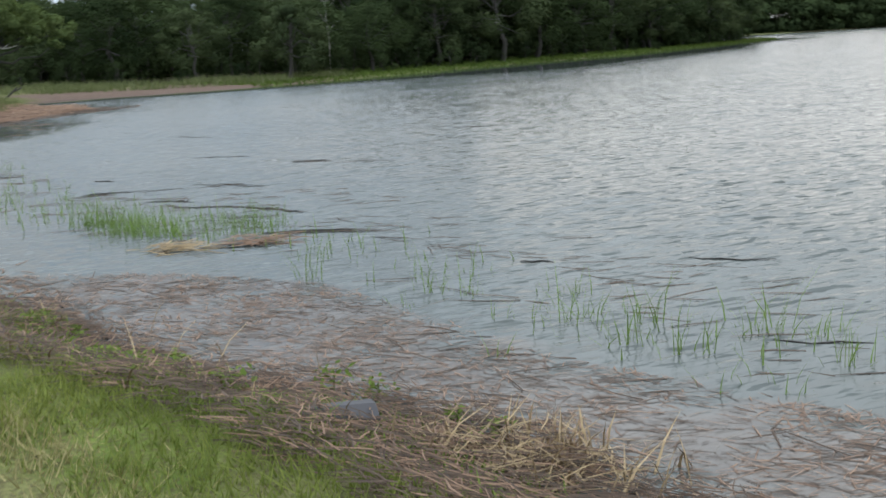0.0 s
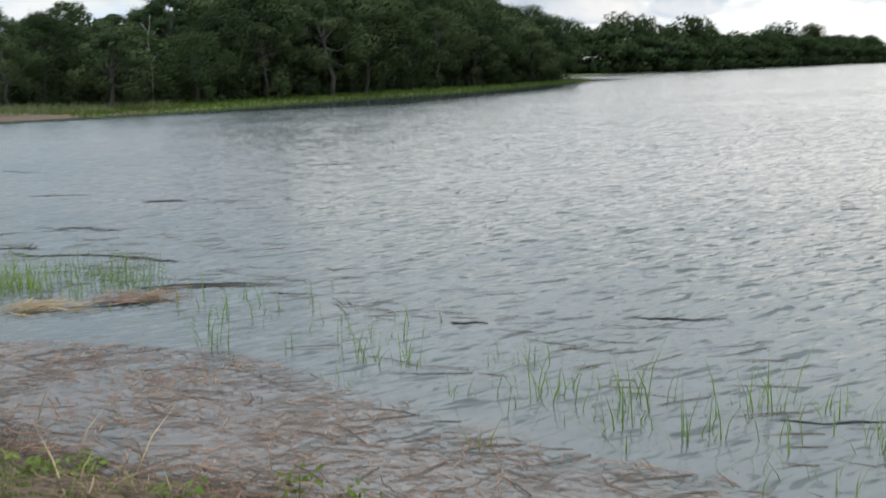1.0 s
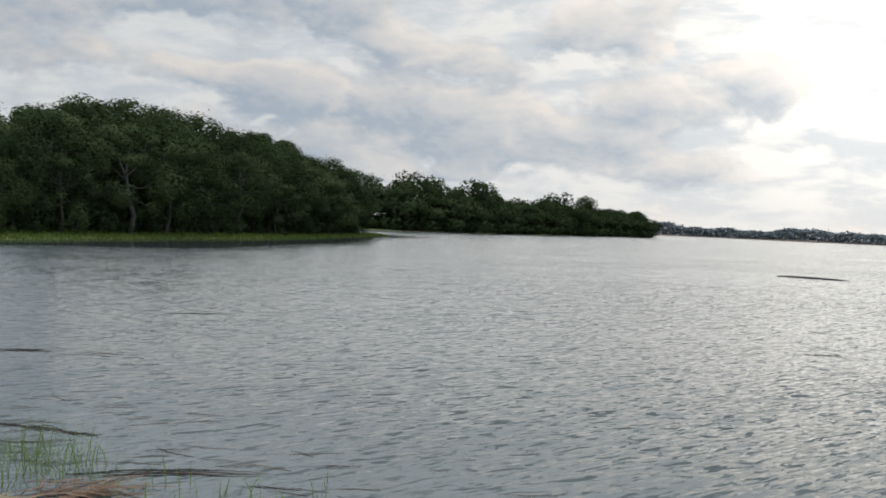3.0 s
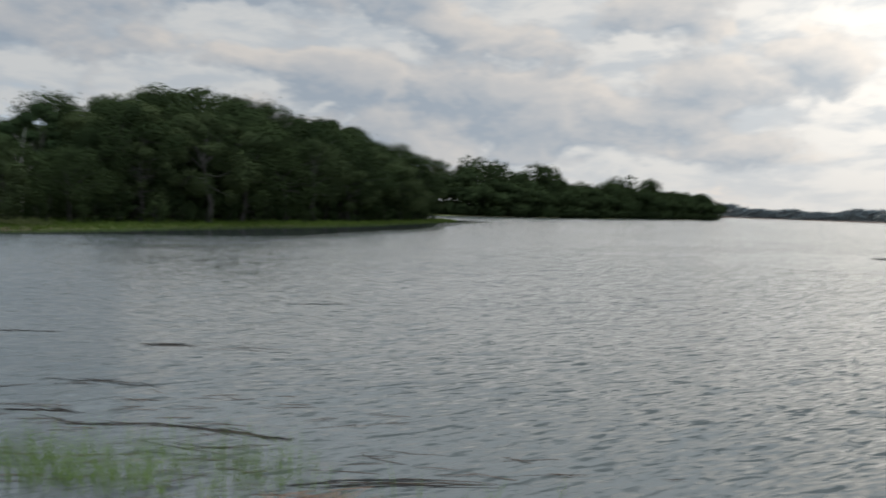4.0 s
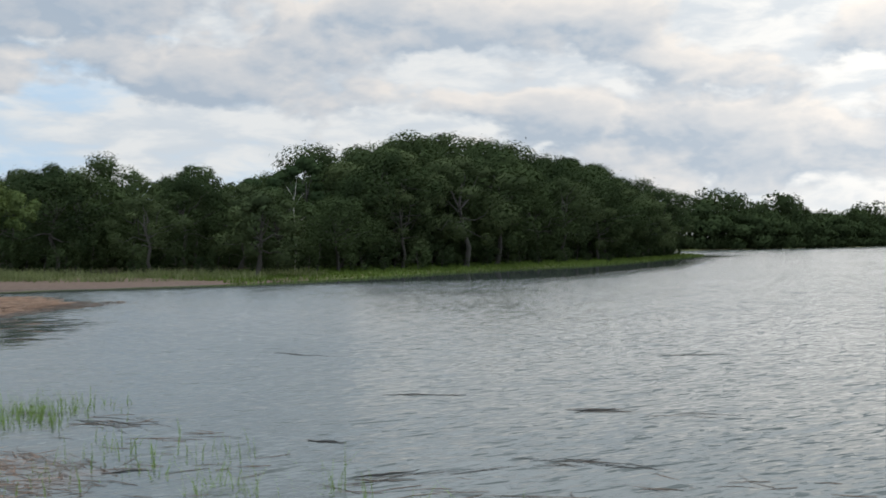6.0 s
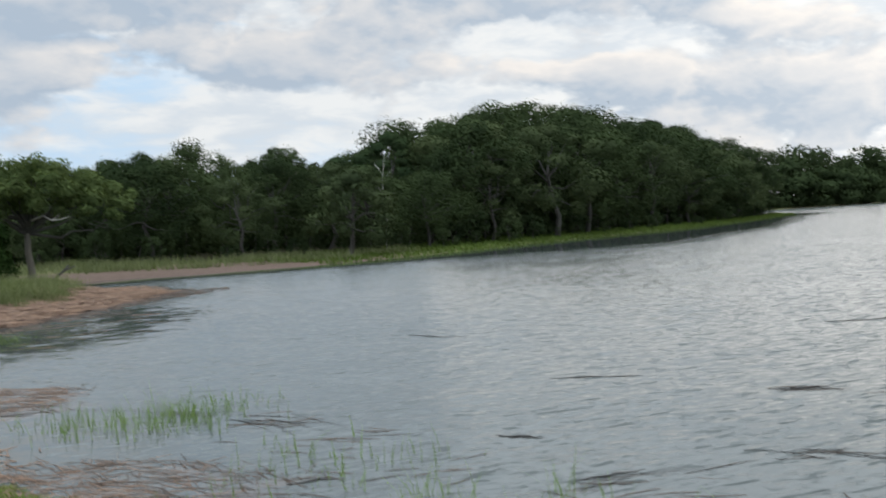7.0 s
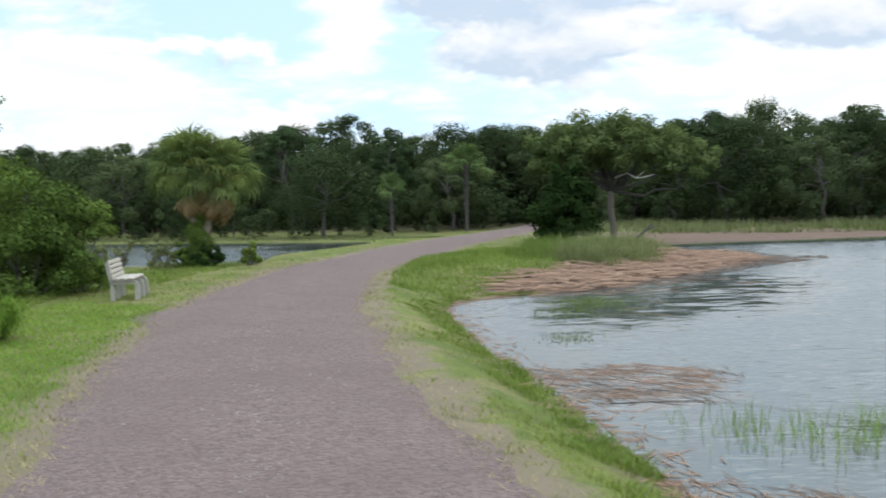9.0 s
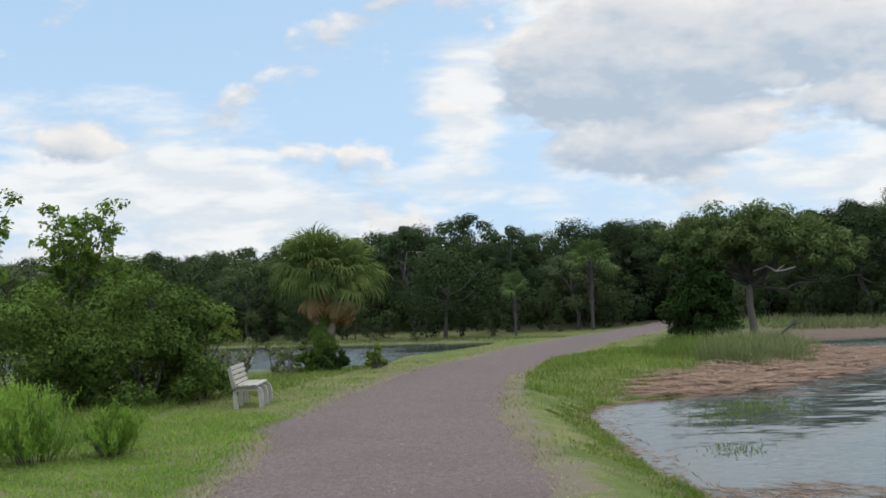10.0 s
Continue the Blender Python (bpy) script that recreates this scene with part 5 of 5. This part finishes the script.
def spray_bush(x, y, height, spread, label, seed, n=2600):
    """A feathery bush of upright leafy shoots."""
    r = np.random.default_rng(seed)
    shoots = 70
    foot = r.normal(size=(shoots, 2)) * spread * 0.22
    lean = foot / (spread * 0.22) * spread * 0.42 + r.normal(size=(shoots, 2)) * 0.05
    tall = height * r.uniform(0.55, 1.05, shoots) * (1 - 0.25 * np.clip(np.hypot(*foot.T) / (spread * 0.5), 0, 1))
    pick, u = r.integers(shoots, size=n), r.uniform(0.15, 1.0, n)
    p = np.c_[foot[pick] + lean[pick] * u[:, None], tall[pick] * u] + r.normal(size=(n, 3)) * 0.022
    v, f = blades(r, p, 0.085 * np.ones(n), 0.020, 0.75, 2)
    root = tagged(new("groundsel_bush"), label, "bush", "light green bushes on the verge")
    stems = [tube([(*foot[k], -0.05), (*(foot[k] + lean[k] * 0.9), tall[k] * 0.9)], [0.008, 0.003], 4) for k in range(0, shoots, 3)]
    mesh_object("trunk", *joined(stems), BARK, root, "thin green-brown shoots")
    mesh_object("foliage", v, f, BRIGHT, root)
    root.matrix_basis = pose(x, y, float(ground_height([(x, y)])[0]))
    return root


bush("wax_myrtle", -24.6, 26.9, 2.85, 1.8, SHRUB, "large dense green wax myrtle bush behind the bench", 1, 16000, 0.042, 0.03, 60, lobe=0.75)
bush("wax_myrtle", -26.0, 25.3, 2.75, 1.95, SHRUB, "large dense green wax myrtle bush on the verge", 2, 16000, 0.042, 0.03, 60, lobe=0.75)
bush("wax_myrtle", -28.0, 23.0, 2.5, 2.0, SHRUB, "dense green wax myrtle bush back from the path", 3, 9000, 0.055, 0.03, 40, lobe=0.8)
bush("wax_myrtle", -25.6, 28.4, 1.9, 1.2, SHRUB, "rounded green wax myrtle bush near the pond", 4, 8000, 0.045, 0.03, 40, lobe=0.8)
bush("wax_myrtle", -27.2, 27.6, 2.1, 1.6, SHRUB, "dense green wax myrtle bush behind the others", 14, 7000, 0.055, 0.03, 40, lobe=0.8)
bush("wax_myrtle", -24.15, 28.0, 2.25, 1.05, SHRUB, "green wax myrtle bush leaning over the bench", 16, 8000, 0.042, 0.03, 40, lobe=0.8)


def sapling(x, y, height, spread, limbs, label, seed):
    """A thin young tree: slender limbs fanning up, leafy only in clusters along their outer halves."""
    r = np.random.default_rng(seed)
    root = tagged(new("young_tree"), label, "tree")
    mesh_object("trunk", *tube(crooked(r, (0, 0, -0.2), (0.05, 0.0, height * 0.42), 2, 0.03), [0.05, 0.042, 0.035, 0.028]), BARK, root, "slender grey trunk", True)
    cs, ns = [], []
    for k in range(limbs):
        w = k * 2.4 + r.uniform(-0.4, 0.4)
        reach = spread * r.uniform(0.35, 1.0)
        tip = np.array([math.cos(w) * reach, math.sin(w) * reach, height * r.uniform(0.74, 1.0)])
        arm = crooked(r, (0.04, 0, height * r.uniform(0.25, 0.42)), tip, 3, 0.06)
        mesh_object("limb", *tube(arm, [0.022, 0.018, 0.013, 0.009, 0.004], 5), BARK, root, "", True)
        for u in np.linspace(0.42, 1.0, 7):
            i = min(3, int(u * 4))
            c = arm[i] + (arm[i + 1] - arm[i]) * (u * 4 - i) + r.normal(size=3) * 0.09
            n = int(r.integers(14, 44))
            d = unit(r, n)
            cs.append(c + d * r.uniform(0.03, 0.20, (n, 1)) * np.array([1, 1, 0.8]))
            nn = d * 0.6 + 0.6 * unit(r, n) + np.array([0, 0, 0.5])
            ns.append(nn / np.linalg.norm(nn, axis=1)[:, None])
    mesh_object("foliage", *leaf_cards(r, np.vstack(cs), np.vstack(ns), 0.052, 1.4), YOUNG, root, "sparse clusters of fresh green leaves")
    root.matrix_basis = pose(x, y, float(ground_height([(x, y)])[0]), 0, 0, 40 * seed)
    return root


sapling(-27.2, 27.5, 3.95, 0.95, 13, "thin young tree with sparse bright leaves above the bushes", 5)
sapling(-26.6, 27.9, 4.15, 0.60, 6, "spindly young tree with a few leaf clusters at its tips", 8)
sapling(-28.5, 26.3, 4.3, 0.85, 10, "thin young tree with sparse leaves behind the bushes", 6)
spray_bush(-19.9, 20.6, 0.95, 0.55 * 1.1, "fresh light green bush on the grass verge", 7)
spray_bush(-20.7, 20.1, 1.05, 0.65 * 1.1, "fresh light green bush on the grass verge", 8)
spray_bush(-19.4, 21.35, 0.6, 0.32 * 1.1, "small light green bush on the grass verge", 9)
spray_bush(-21.6, 21.6, 0.9, 0.7 * 1.1, "fresh light green bush before the large bushes", 10)
bush("fern_bush", -26.7, 35.8, 0.85, 0.55, CEDAR, "dark green bush at the foot of the palm", 11, 3000, 0.045)
r = np.random.default_rng(12)
n = 4200
z, w = r.uniform(0, 1, n) ** 1.2, r.uniform(0, 2 * math.pi, n)
out_r = (0.16 + 0.28 * (1 - z) ** 0.8 + 0.08 * np.sin(z * 14 + w)) * r.uniform(0.75, 1.1, n)
p = np.c_[np.cos(w) * out_r, np.sin(w) * out_r, z * 1.6]
nn = np.c_[np.cos(w), np.sin(w), 0.4 * np.ones(n)] + 0.6 * unit(r, n)
vine = tagged(mesh_object("climbing_vine", *leaf_cards(r, p, nn / np.linalg.norm(nn, axis=1)[:, None], 0.05, 1.3, TRI), SHRUB), "leafy green vine climbing the palm trunk", "vine")
vine.matrix_basis = pose(-27.1, 35.85, 0.2)
bush("fern_bush", -27.45, 35.5, 0.75, 0.4, SHRUB, "green bush at the palm's foot by the pond", 15, 2200, 0.045)
bush("fern_bush", -25.9, 36.6, 0.7, 0.35, WEED, "small round green bush beside the palm", 13, 800, 0.05)
for k, (x, y, h) in enumerate([(-28.3, 35.4, 1.2), (-29.3, 35.2, 1.5), (-27.6, 34.9, 0.9), (-30.5, 35.6, 1.1)]):
    bush("saltbush", x, y, h, 0.5, SEDGE, "wispy grey-green saltbush on the pond bank", 20 + k, 420, 0.05, 0.15, 9)
bush("cedar_tree", -21.2, 50.0, 3.45, 1.6, CEDAR, "dense dark green cedar on the spit beside the path", 30, 13000, 0.075, 0.08, 60, "tree", "dome", 0.9)



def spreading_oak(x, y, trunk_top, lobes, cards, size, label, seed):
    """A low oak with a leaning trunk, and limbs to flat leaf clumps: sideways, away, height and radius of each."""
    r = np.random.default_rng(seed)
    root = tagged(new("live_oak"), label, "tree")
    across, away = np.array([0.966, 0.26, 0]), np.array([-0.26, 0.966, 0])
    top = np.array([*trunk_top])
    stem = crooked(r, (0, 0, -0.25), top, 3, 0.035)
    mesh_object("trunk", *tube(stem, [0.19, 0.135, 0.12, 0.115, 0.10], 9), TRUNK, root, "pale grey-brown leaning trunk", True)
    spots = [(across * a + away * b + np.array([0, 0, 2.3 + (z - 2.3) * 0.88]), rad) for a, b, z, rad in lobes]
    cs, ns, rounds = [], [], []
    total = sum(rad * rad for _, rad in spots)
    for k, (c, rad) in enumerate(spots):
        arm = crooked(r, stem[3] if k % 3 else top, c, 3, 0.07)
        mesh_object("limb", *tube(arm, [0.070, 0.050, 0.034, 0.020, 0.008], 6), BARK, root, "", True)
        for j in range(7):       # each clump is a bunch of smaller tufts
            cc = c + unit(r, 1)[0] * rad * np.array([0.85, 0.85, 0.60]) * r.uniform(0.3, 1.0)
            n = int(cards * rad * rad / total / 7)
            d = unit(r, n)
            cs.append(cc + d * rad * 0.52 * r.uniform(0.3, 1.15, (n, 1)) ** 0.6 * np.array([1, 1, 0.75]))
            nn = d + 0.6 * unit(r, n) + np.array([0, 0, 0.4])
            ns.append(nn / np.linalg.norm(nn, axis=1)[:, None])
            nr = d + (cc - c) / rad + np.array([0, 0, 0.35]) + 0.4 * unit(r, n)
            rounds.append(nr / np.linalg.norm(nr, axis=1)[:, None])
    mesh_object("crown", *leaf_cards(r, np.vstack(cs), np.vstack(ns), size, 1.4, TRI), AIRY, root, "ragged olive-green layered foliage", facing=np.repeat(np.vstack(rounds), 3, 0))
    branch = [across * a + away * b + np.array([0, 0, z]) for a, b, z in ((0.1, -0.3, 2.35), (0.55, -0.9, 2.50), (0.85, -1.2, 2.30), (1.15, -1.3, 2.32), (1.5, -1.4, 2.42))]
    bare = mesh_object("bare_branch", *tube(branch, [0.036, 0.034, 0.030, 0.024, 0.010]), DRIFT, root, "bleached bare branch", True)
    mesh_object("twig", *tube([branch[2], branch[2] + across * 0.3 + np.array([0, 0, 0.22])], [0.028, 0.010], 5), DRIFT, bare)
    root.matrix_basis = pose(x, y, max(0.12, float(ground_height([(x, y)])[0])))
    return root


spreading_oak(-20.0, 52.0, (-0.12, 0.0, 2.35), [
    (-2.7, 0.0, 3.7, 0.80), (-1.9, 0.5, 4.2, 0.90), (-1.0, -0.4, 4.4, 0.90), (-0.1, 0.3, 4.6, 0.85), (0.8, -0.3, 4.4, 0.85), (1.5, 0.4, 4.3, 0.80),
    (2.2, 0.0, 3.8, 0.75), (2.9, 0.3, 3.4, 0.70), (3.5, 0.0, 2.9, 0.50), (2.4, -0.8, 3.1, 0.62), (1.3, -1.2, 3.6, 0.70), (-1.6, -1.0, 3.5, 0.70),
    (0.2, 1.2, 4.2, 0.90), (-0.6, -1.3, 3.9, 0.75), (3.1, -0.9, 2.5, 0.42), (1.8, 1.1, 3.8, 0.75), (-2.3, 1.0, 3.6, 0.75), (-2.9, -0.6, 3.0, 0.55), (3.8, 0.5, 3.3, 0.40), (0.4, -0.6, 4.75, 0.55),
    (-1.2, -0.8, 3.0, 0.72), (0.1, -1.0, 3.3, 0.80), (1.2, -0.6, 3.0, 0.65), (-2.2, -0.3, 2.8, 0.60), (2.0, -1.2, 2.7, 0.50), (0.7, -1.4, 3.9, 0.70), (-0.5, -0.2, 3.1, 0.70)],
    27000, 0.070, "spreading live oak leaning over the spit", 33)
tagged(mesh_object("fallen_branch", *joined([tube([(-19.0, 50.0, 0.1), (-18.7, 50.05, 0.4), (-18.3, 50.2, 0.75), (-18.1, 50.2, 0.95)], [0.07, 0.055, 0.045, 0.035]),
                                             tube([(-18.3, 50.2, 0.75), (-17.9, 50.3, 0.9)], [0.045, 0.02], 5)]), BARK, smooth_faces=True), "grey broken branch leaning up from the spit", "branch")

# tall grass on the spit, and at the near end of it
r = np.random.default_rng(41)
p = in_polygon(r, 9000, [(-19.8, 49.5), (-18.2, 50.0), (-16.4, 45.5), (-15.7, 40.5), (-16.4, 38.4), (-17.8, 38.8), (-19.2, 43.0)])
tufts = p[:150]
which = r.integers(150, size=len(p))
tuft_tall = r.uniform(0.2, 0.8, 150) ** 1.2
p = tufts[which] + r.normal(size=(len(p), 2)) * 0.20
v, f = blades(r, stand(p), tuft_tall[which] * (0.85 + 0.15 * ripple(p, 0.7, 2.0)), 0.014, 0.55, 2)
tagged(mesh_object("tall_sedge", v, f, SEDGE), "tall dull green sedge under the trees on the spit", "grass", kind="stuff")
p = in_polygon(r, 3000, [(-21.6, 47.0), (-18.6, 48.0), (-17.6, 43.0), (-18.6, 38.6), (-19.8, 40.0)])
v, f = blades(r, stand(p), 0.34 + 0.20 * ripple(p, 0.6, 5.0), 0.014, 0.55, 2)
tagged(mesh_object("bright_sedge", v, f, MARSH), "bright green tall grass in front of the cedar", "grass", kind="stuff")
p = in_polygon(r, 11000, [(-22.4, 45.0), (-17.6, 43.0), (-17.0, 38.6), (-17.4, 34.0), (-17.4, 31.4), (-18.6, 30.6), (-20.2, 34.0), (-22.4, 40.0)])
v, f = blades(r, stand(p), 0.13 * np.ones(len(p)), 0.022, 0.7)
tagged(mesh_object("spit_grass", v, f, WEED), "fresh green grass between the path and the spit", "grass", kind="stuff")
# long grass on the pond side
p = in_polygon(r, 9000, [(-20.5, 21.5), (-24.0, 27.5), (-23.2, 28.5), (-25.0, 33.0), (-26.6, 38.0), (-29.8, 41.5), (-28.5, 37.5), (-27.5, 33), (-27, 28), (-24.5, 24), (-21.0, 19.6)])
p = p[(line_distance(p, LANE) > 1.9) & (land_depth(p) > 0.1)]
v, f = blades(r, stand(p), np.where(p[:, 1] > 31, 0.10, 0.14), 0.022, 0.7)
tagged(mesh_object("verge_grass", v, f, WEED), "fresh green uncut grass between path and pond", "grass", kind="stuff")
p = in_polygon(r, 5000, [(-34.6, 61.6), (-45, 62), (-62, 63), (-62, 65), (-45, 64.5), (-34, 64), (-30.5, 60), (-30.0, 54), (-31.5, 54), (-33.2, 58)])
v, f = blades(r, stand(p), 0.13 * np.ones(len(p)), 0.06, 0.6)
tagged(mesh_object("pond_sedge", v, f, SEDGE), "dull green sedge on the pond's far bank", "grass", kind="stuff")

# loose stones and leaf litter on the gravel
r = np.random.default_rng(61)
near_lane = (lane_pts[:, 1] > 2) & (lane_pts[:, 1] < 34)
lp, ls = lane_pts[near_lane], lane_side[near_lane]
pick = r.integers(len(lp), size=2600)
p = lp[pick] + ls[pick] * (r.uniform(-1.3, 1.3, 2600) ** 3 / 2.1)[:, None] + r.normal(size=(2600, 2)) * 0.1
s = r.uniform(0.006, 0.02, (2600, 1))
c = np.c_[p, np.full(2600, PATH_Z + 0.008)]
ring = [np.array(q) for q in ((1, 0, 0), (0, 1, 0), (-1, 0, 0), (0, -1, 0), (0.2, 0.1, 0.7))]
v = np.stack([c + s * (q + r.uniform(-0.3, 0.3, (2600, 3))) for q in ring], 1).reshape(-1, 3)
b = np.arange(2600)[:, None] * 5
f = np.concatenate([b + [0, 1, 4], b + [1, 2, 4], b + [2, 3, 4], b + [3, 0, 4]])
STONE = stem_material("loose_stone", (0.10, 0.082, 0.077), (0.27, 0.23, 0.215), 20.0)
tagged(mesh_object("loose_gravel", v, f, STONE), "loose grey stones lying on the gravel path", "gravel", kind="stuff")

# low sedge on the mud flat at the head of the bay
p = in_polygon(r, 9000, [(-27, 64), (-20, 61.8), (-13, 63), (-8, 65.6), (-4, 71), (-7, 73), (-14, 70), (-21, 70.5), (-26, 72)])
p = p[ripple(p, 1.8, 3.0) + r.normal(size=len(p)) * 0.2 > 0.0]
v, f = blades(r, stand(p), 0.45 * np.ones(len(p)), 0.06, 0.6)
tagged(mesh_object("flat_sedge", v, f, SEDGE), "dull sedge patches on the brown mud flat", "grass", kind="stuff")

# straw and dry grass fraying the path's edges, and reeds stranded along the bank
near_lane = (lane_pts[:, 1] > 2) & (lane_pts[:, 1] < 40)
lp, ls = lane_pts[near_lane], lane_side[near_lane]
pick = r.integers(len(lp), size=9000)
off = (1.52 + np.abs(r.normal(size=9000)) * 0.16 - 0.14) * np.where(r.random(9000) < 0.5, 1, -1)
p = lp[pick] + ls[pick] * off[:, None] + r.normal(size=(9000, 2)) * 0.12
v, f = blades(r, np.c_[p, np.maximum(ground_height(p), PATH_Z - 0.03)], 0.035 * np.ones(9000), 0.008, 1.5)
DRYGRASS = leaf_material("dry_grass", (0.200, 0.165, 0.075), (0.380, 0.320, 0.160), 0.0, 0.2)
tagged(mesh_object("dry_verge", v, f, DRYGRASS), "dry straw-coloured grass fraying the edge of the path", "grass", kind="stuff")
pick = r.integers(len(sp), size=2600)
p = sp[pick] - ss[pick] * r.normal(0.02, 0.22, 2600)[:, None]
v, f = strands(r, p, np.maximum(ground_height(p), 0.0) + 0.008, 2.2, 0.5, 0.3, 0.012)
tagged(mesh_object("stranded_reeds", v, f, MAT), "brown dead reeds stranded along the waterline", "reed debris", kind="stuff")

# leafy seedlings among the wrack
def seedling(x, y, height, seed):
    r = np.random.default_rng(seed)
    n = 46
    d = unit(r, n)
    p = np.c_[r.normal(size=(n, 2)) * height * 0.45, r.uniform(0.1, 1.0, n) * height]
    nn = d * 0.6 + np.array([0, 0, 0.9])
    v, f = leaf_cards(r, p, nn / np.linalg.norm(nn, axis=1)[:, None], 0.022, 1.5)
    root = tagged(new("seedling"), "small leafy bright green weed growing in the wrack", "weed", "weeds in the wrack")
    mesh_object("leaves", v, f, WEED, root)
    mesh_object("stalk", *tube([(0, 0, -0.03), (0.01, 0.0, height * 0.9)], [0.006, 0.003], 5), WEED, root)
    root.matrix_basis = pose(x, y, max(0.0, float(ground_height([(x, y)])[0])))


for k, (x, y, h) in enumerate([(-0.62, 6.4, 0.16), (-0.35, 6.2, 0.12), (-1.9, 6.9, 0.14), (-1.6, 6.6, 0.18), (-1.45, 6.35, 0.15), (-1.7, 7.1, 0.10), (-2.5, 7.6, 0.14), (-2.2, 7.2, 0.12),
                               (-2.9, 7.9, 0.16), (0.1, 5.7, 0.10), (0.3, 5.5, 0.09), (-1.2, 6.0, 0.12), (-2.0, 6.5, 0.15), (-0.9, 5.6, 0.10), (-1.3, 6.2, 0.15), (-1.8, 6.5, 0.16), (-2.1, 6.8, 0.15), (-1.5, 6.1, 0.13), (-2.4, 7.0, 0.16), (-1.15, 5.95, 0.14), (-2.7, 7.4, 0.15)]):
    seedling(x, y, h, 300 + k)

# stalks of dry straw sticking up out of the heap
r = np.random.default_rng(77)
p = np.vstack([np.array(q) + r.normal(size=(n, 2)) * w for q, n, w in (((0.60, 5.15), 60, 0.12), ((0.35, 5.2), 40, 0.18), ((-0.1, 5.4), 20, 0.3), ((0.9, 4.7), 30, 0.2), ((-1.6, 6.3), 40, 0.45), ((-2.6, 7.2), 40, 0.5))])
v, f = blades(r, np.c_[p, np.maximum(ground_height(p), 0.0)], 0.20 * np.ones(len(p)), 0.012, 0.9, 2)
tagged(mesh_object("straw_stalks", v, f, STRAW), "broken golden straw stalks sticking out of the heap", "reed debris", kind="stuff")
# fresh weeds between the mown grass and the wrack
p = np.vstack([np.array(q) + r.normal(size=(90, 2)) * 0.16 for q in ((-1.5, 5.9), (-1.9, 6.2), (-2.3, 6.6), (-2.7, 7.1), (-3.1, 7.7), (-3.6, 8.3), (-0.9, 5.2), (-0.4, 4.7), (-1.7, 6.1), (-4.2, 9.0))])
v, f = blades(r, stand(p), 0.10 * np.ones(len(p)), 0.010, 0.8, 2)
tagged(mesh_object("edge_weeds", v, f, WEED), "bright green weeds at the edge of the mown grass", "weeds", kind="stuff")


# greener lawn between the path and the bushes
p = in_polygon(r, 26000, [(-13.0, 15.0), (-16.3, 19.8), (-19.6, 25.5), (-22.5, 26.0), (-21.5, 21.5), (-19.0, 17.0), (-15.0, 12.5)])
p = p[line_distance(p, LANE) > 1.72 + 0.3 * r.random(len(p)) ** 2]
v, f = blades(r, stand(p), 0.055 * np.ones(len(p)), 0.013, 0.9)
tagged(mesh_object("lawn_grass", v, f, BRIGHT), "fresh green mown lawn between path and bushes", "grass", kind="stuff")
# a lighter tree and a dead snag at the front of the woods
bush("young_oak", -8.3, 68.8, 4.8, 2.5, OLIVE, "light olive-green young oak in front of the dark woods", 44, 6000, 0.10, 0.22, 26, "tree")
snag = [tube([(0, 0, -0.2), (0.1, 0, 2.0), (-0.05, 0.1, 4.0), (0.15, 0.05, 5.6)], [0.05, 0.04, 0.025, 0.008])]
for z, dx, dz in ((2.6, 0.8, 0.9), (3.2, -0.7, 1.1), (3.9, 0.6, 0.9), (4.4, -0.5, 0.8)):
    snag.append(tube([(0, 0.05, z), (dx * 0.5, 0, z + dz * 0.6), (dx, 0.1, z + dz)], [0.022, 0.014, 0.005], 5))
dead = tagged(mesh_object("dead_snag", *joined(snag), DRIFT, smooth_faces=True), "bare bleached dead tree at the edge of the woods", "dead tree")
dead.matrix_basis = pose(-6.3, 74.6, float(ground_height([(-6.3, 74.6)])[0]))
# dry blades in the mown grass by the heap
p = in_polygon(r, 17000, [(-4.0, 7.6), (-2.4, 5.6), (-0.7, 3.6), (0.8, 2.0), (0.0, 0.8), (-2.2, 3.2), (-5.0, 6.8)])
p = p[(line_distance(p, LANE) > 1.1) & (ripple(p, 0.6, 8.0) + r.normal(size=len(p)) * 0.5 > -0.1)]
v, f = blades(r, stand(p), 0.085 * np.ones(len(p)), 0.007, 0.9)
tagged(mesh_object("dry_blades", v, f, DRYGRASS), "straw-coloured dry blades in the mown grass", "grass", kind="stuff")
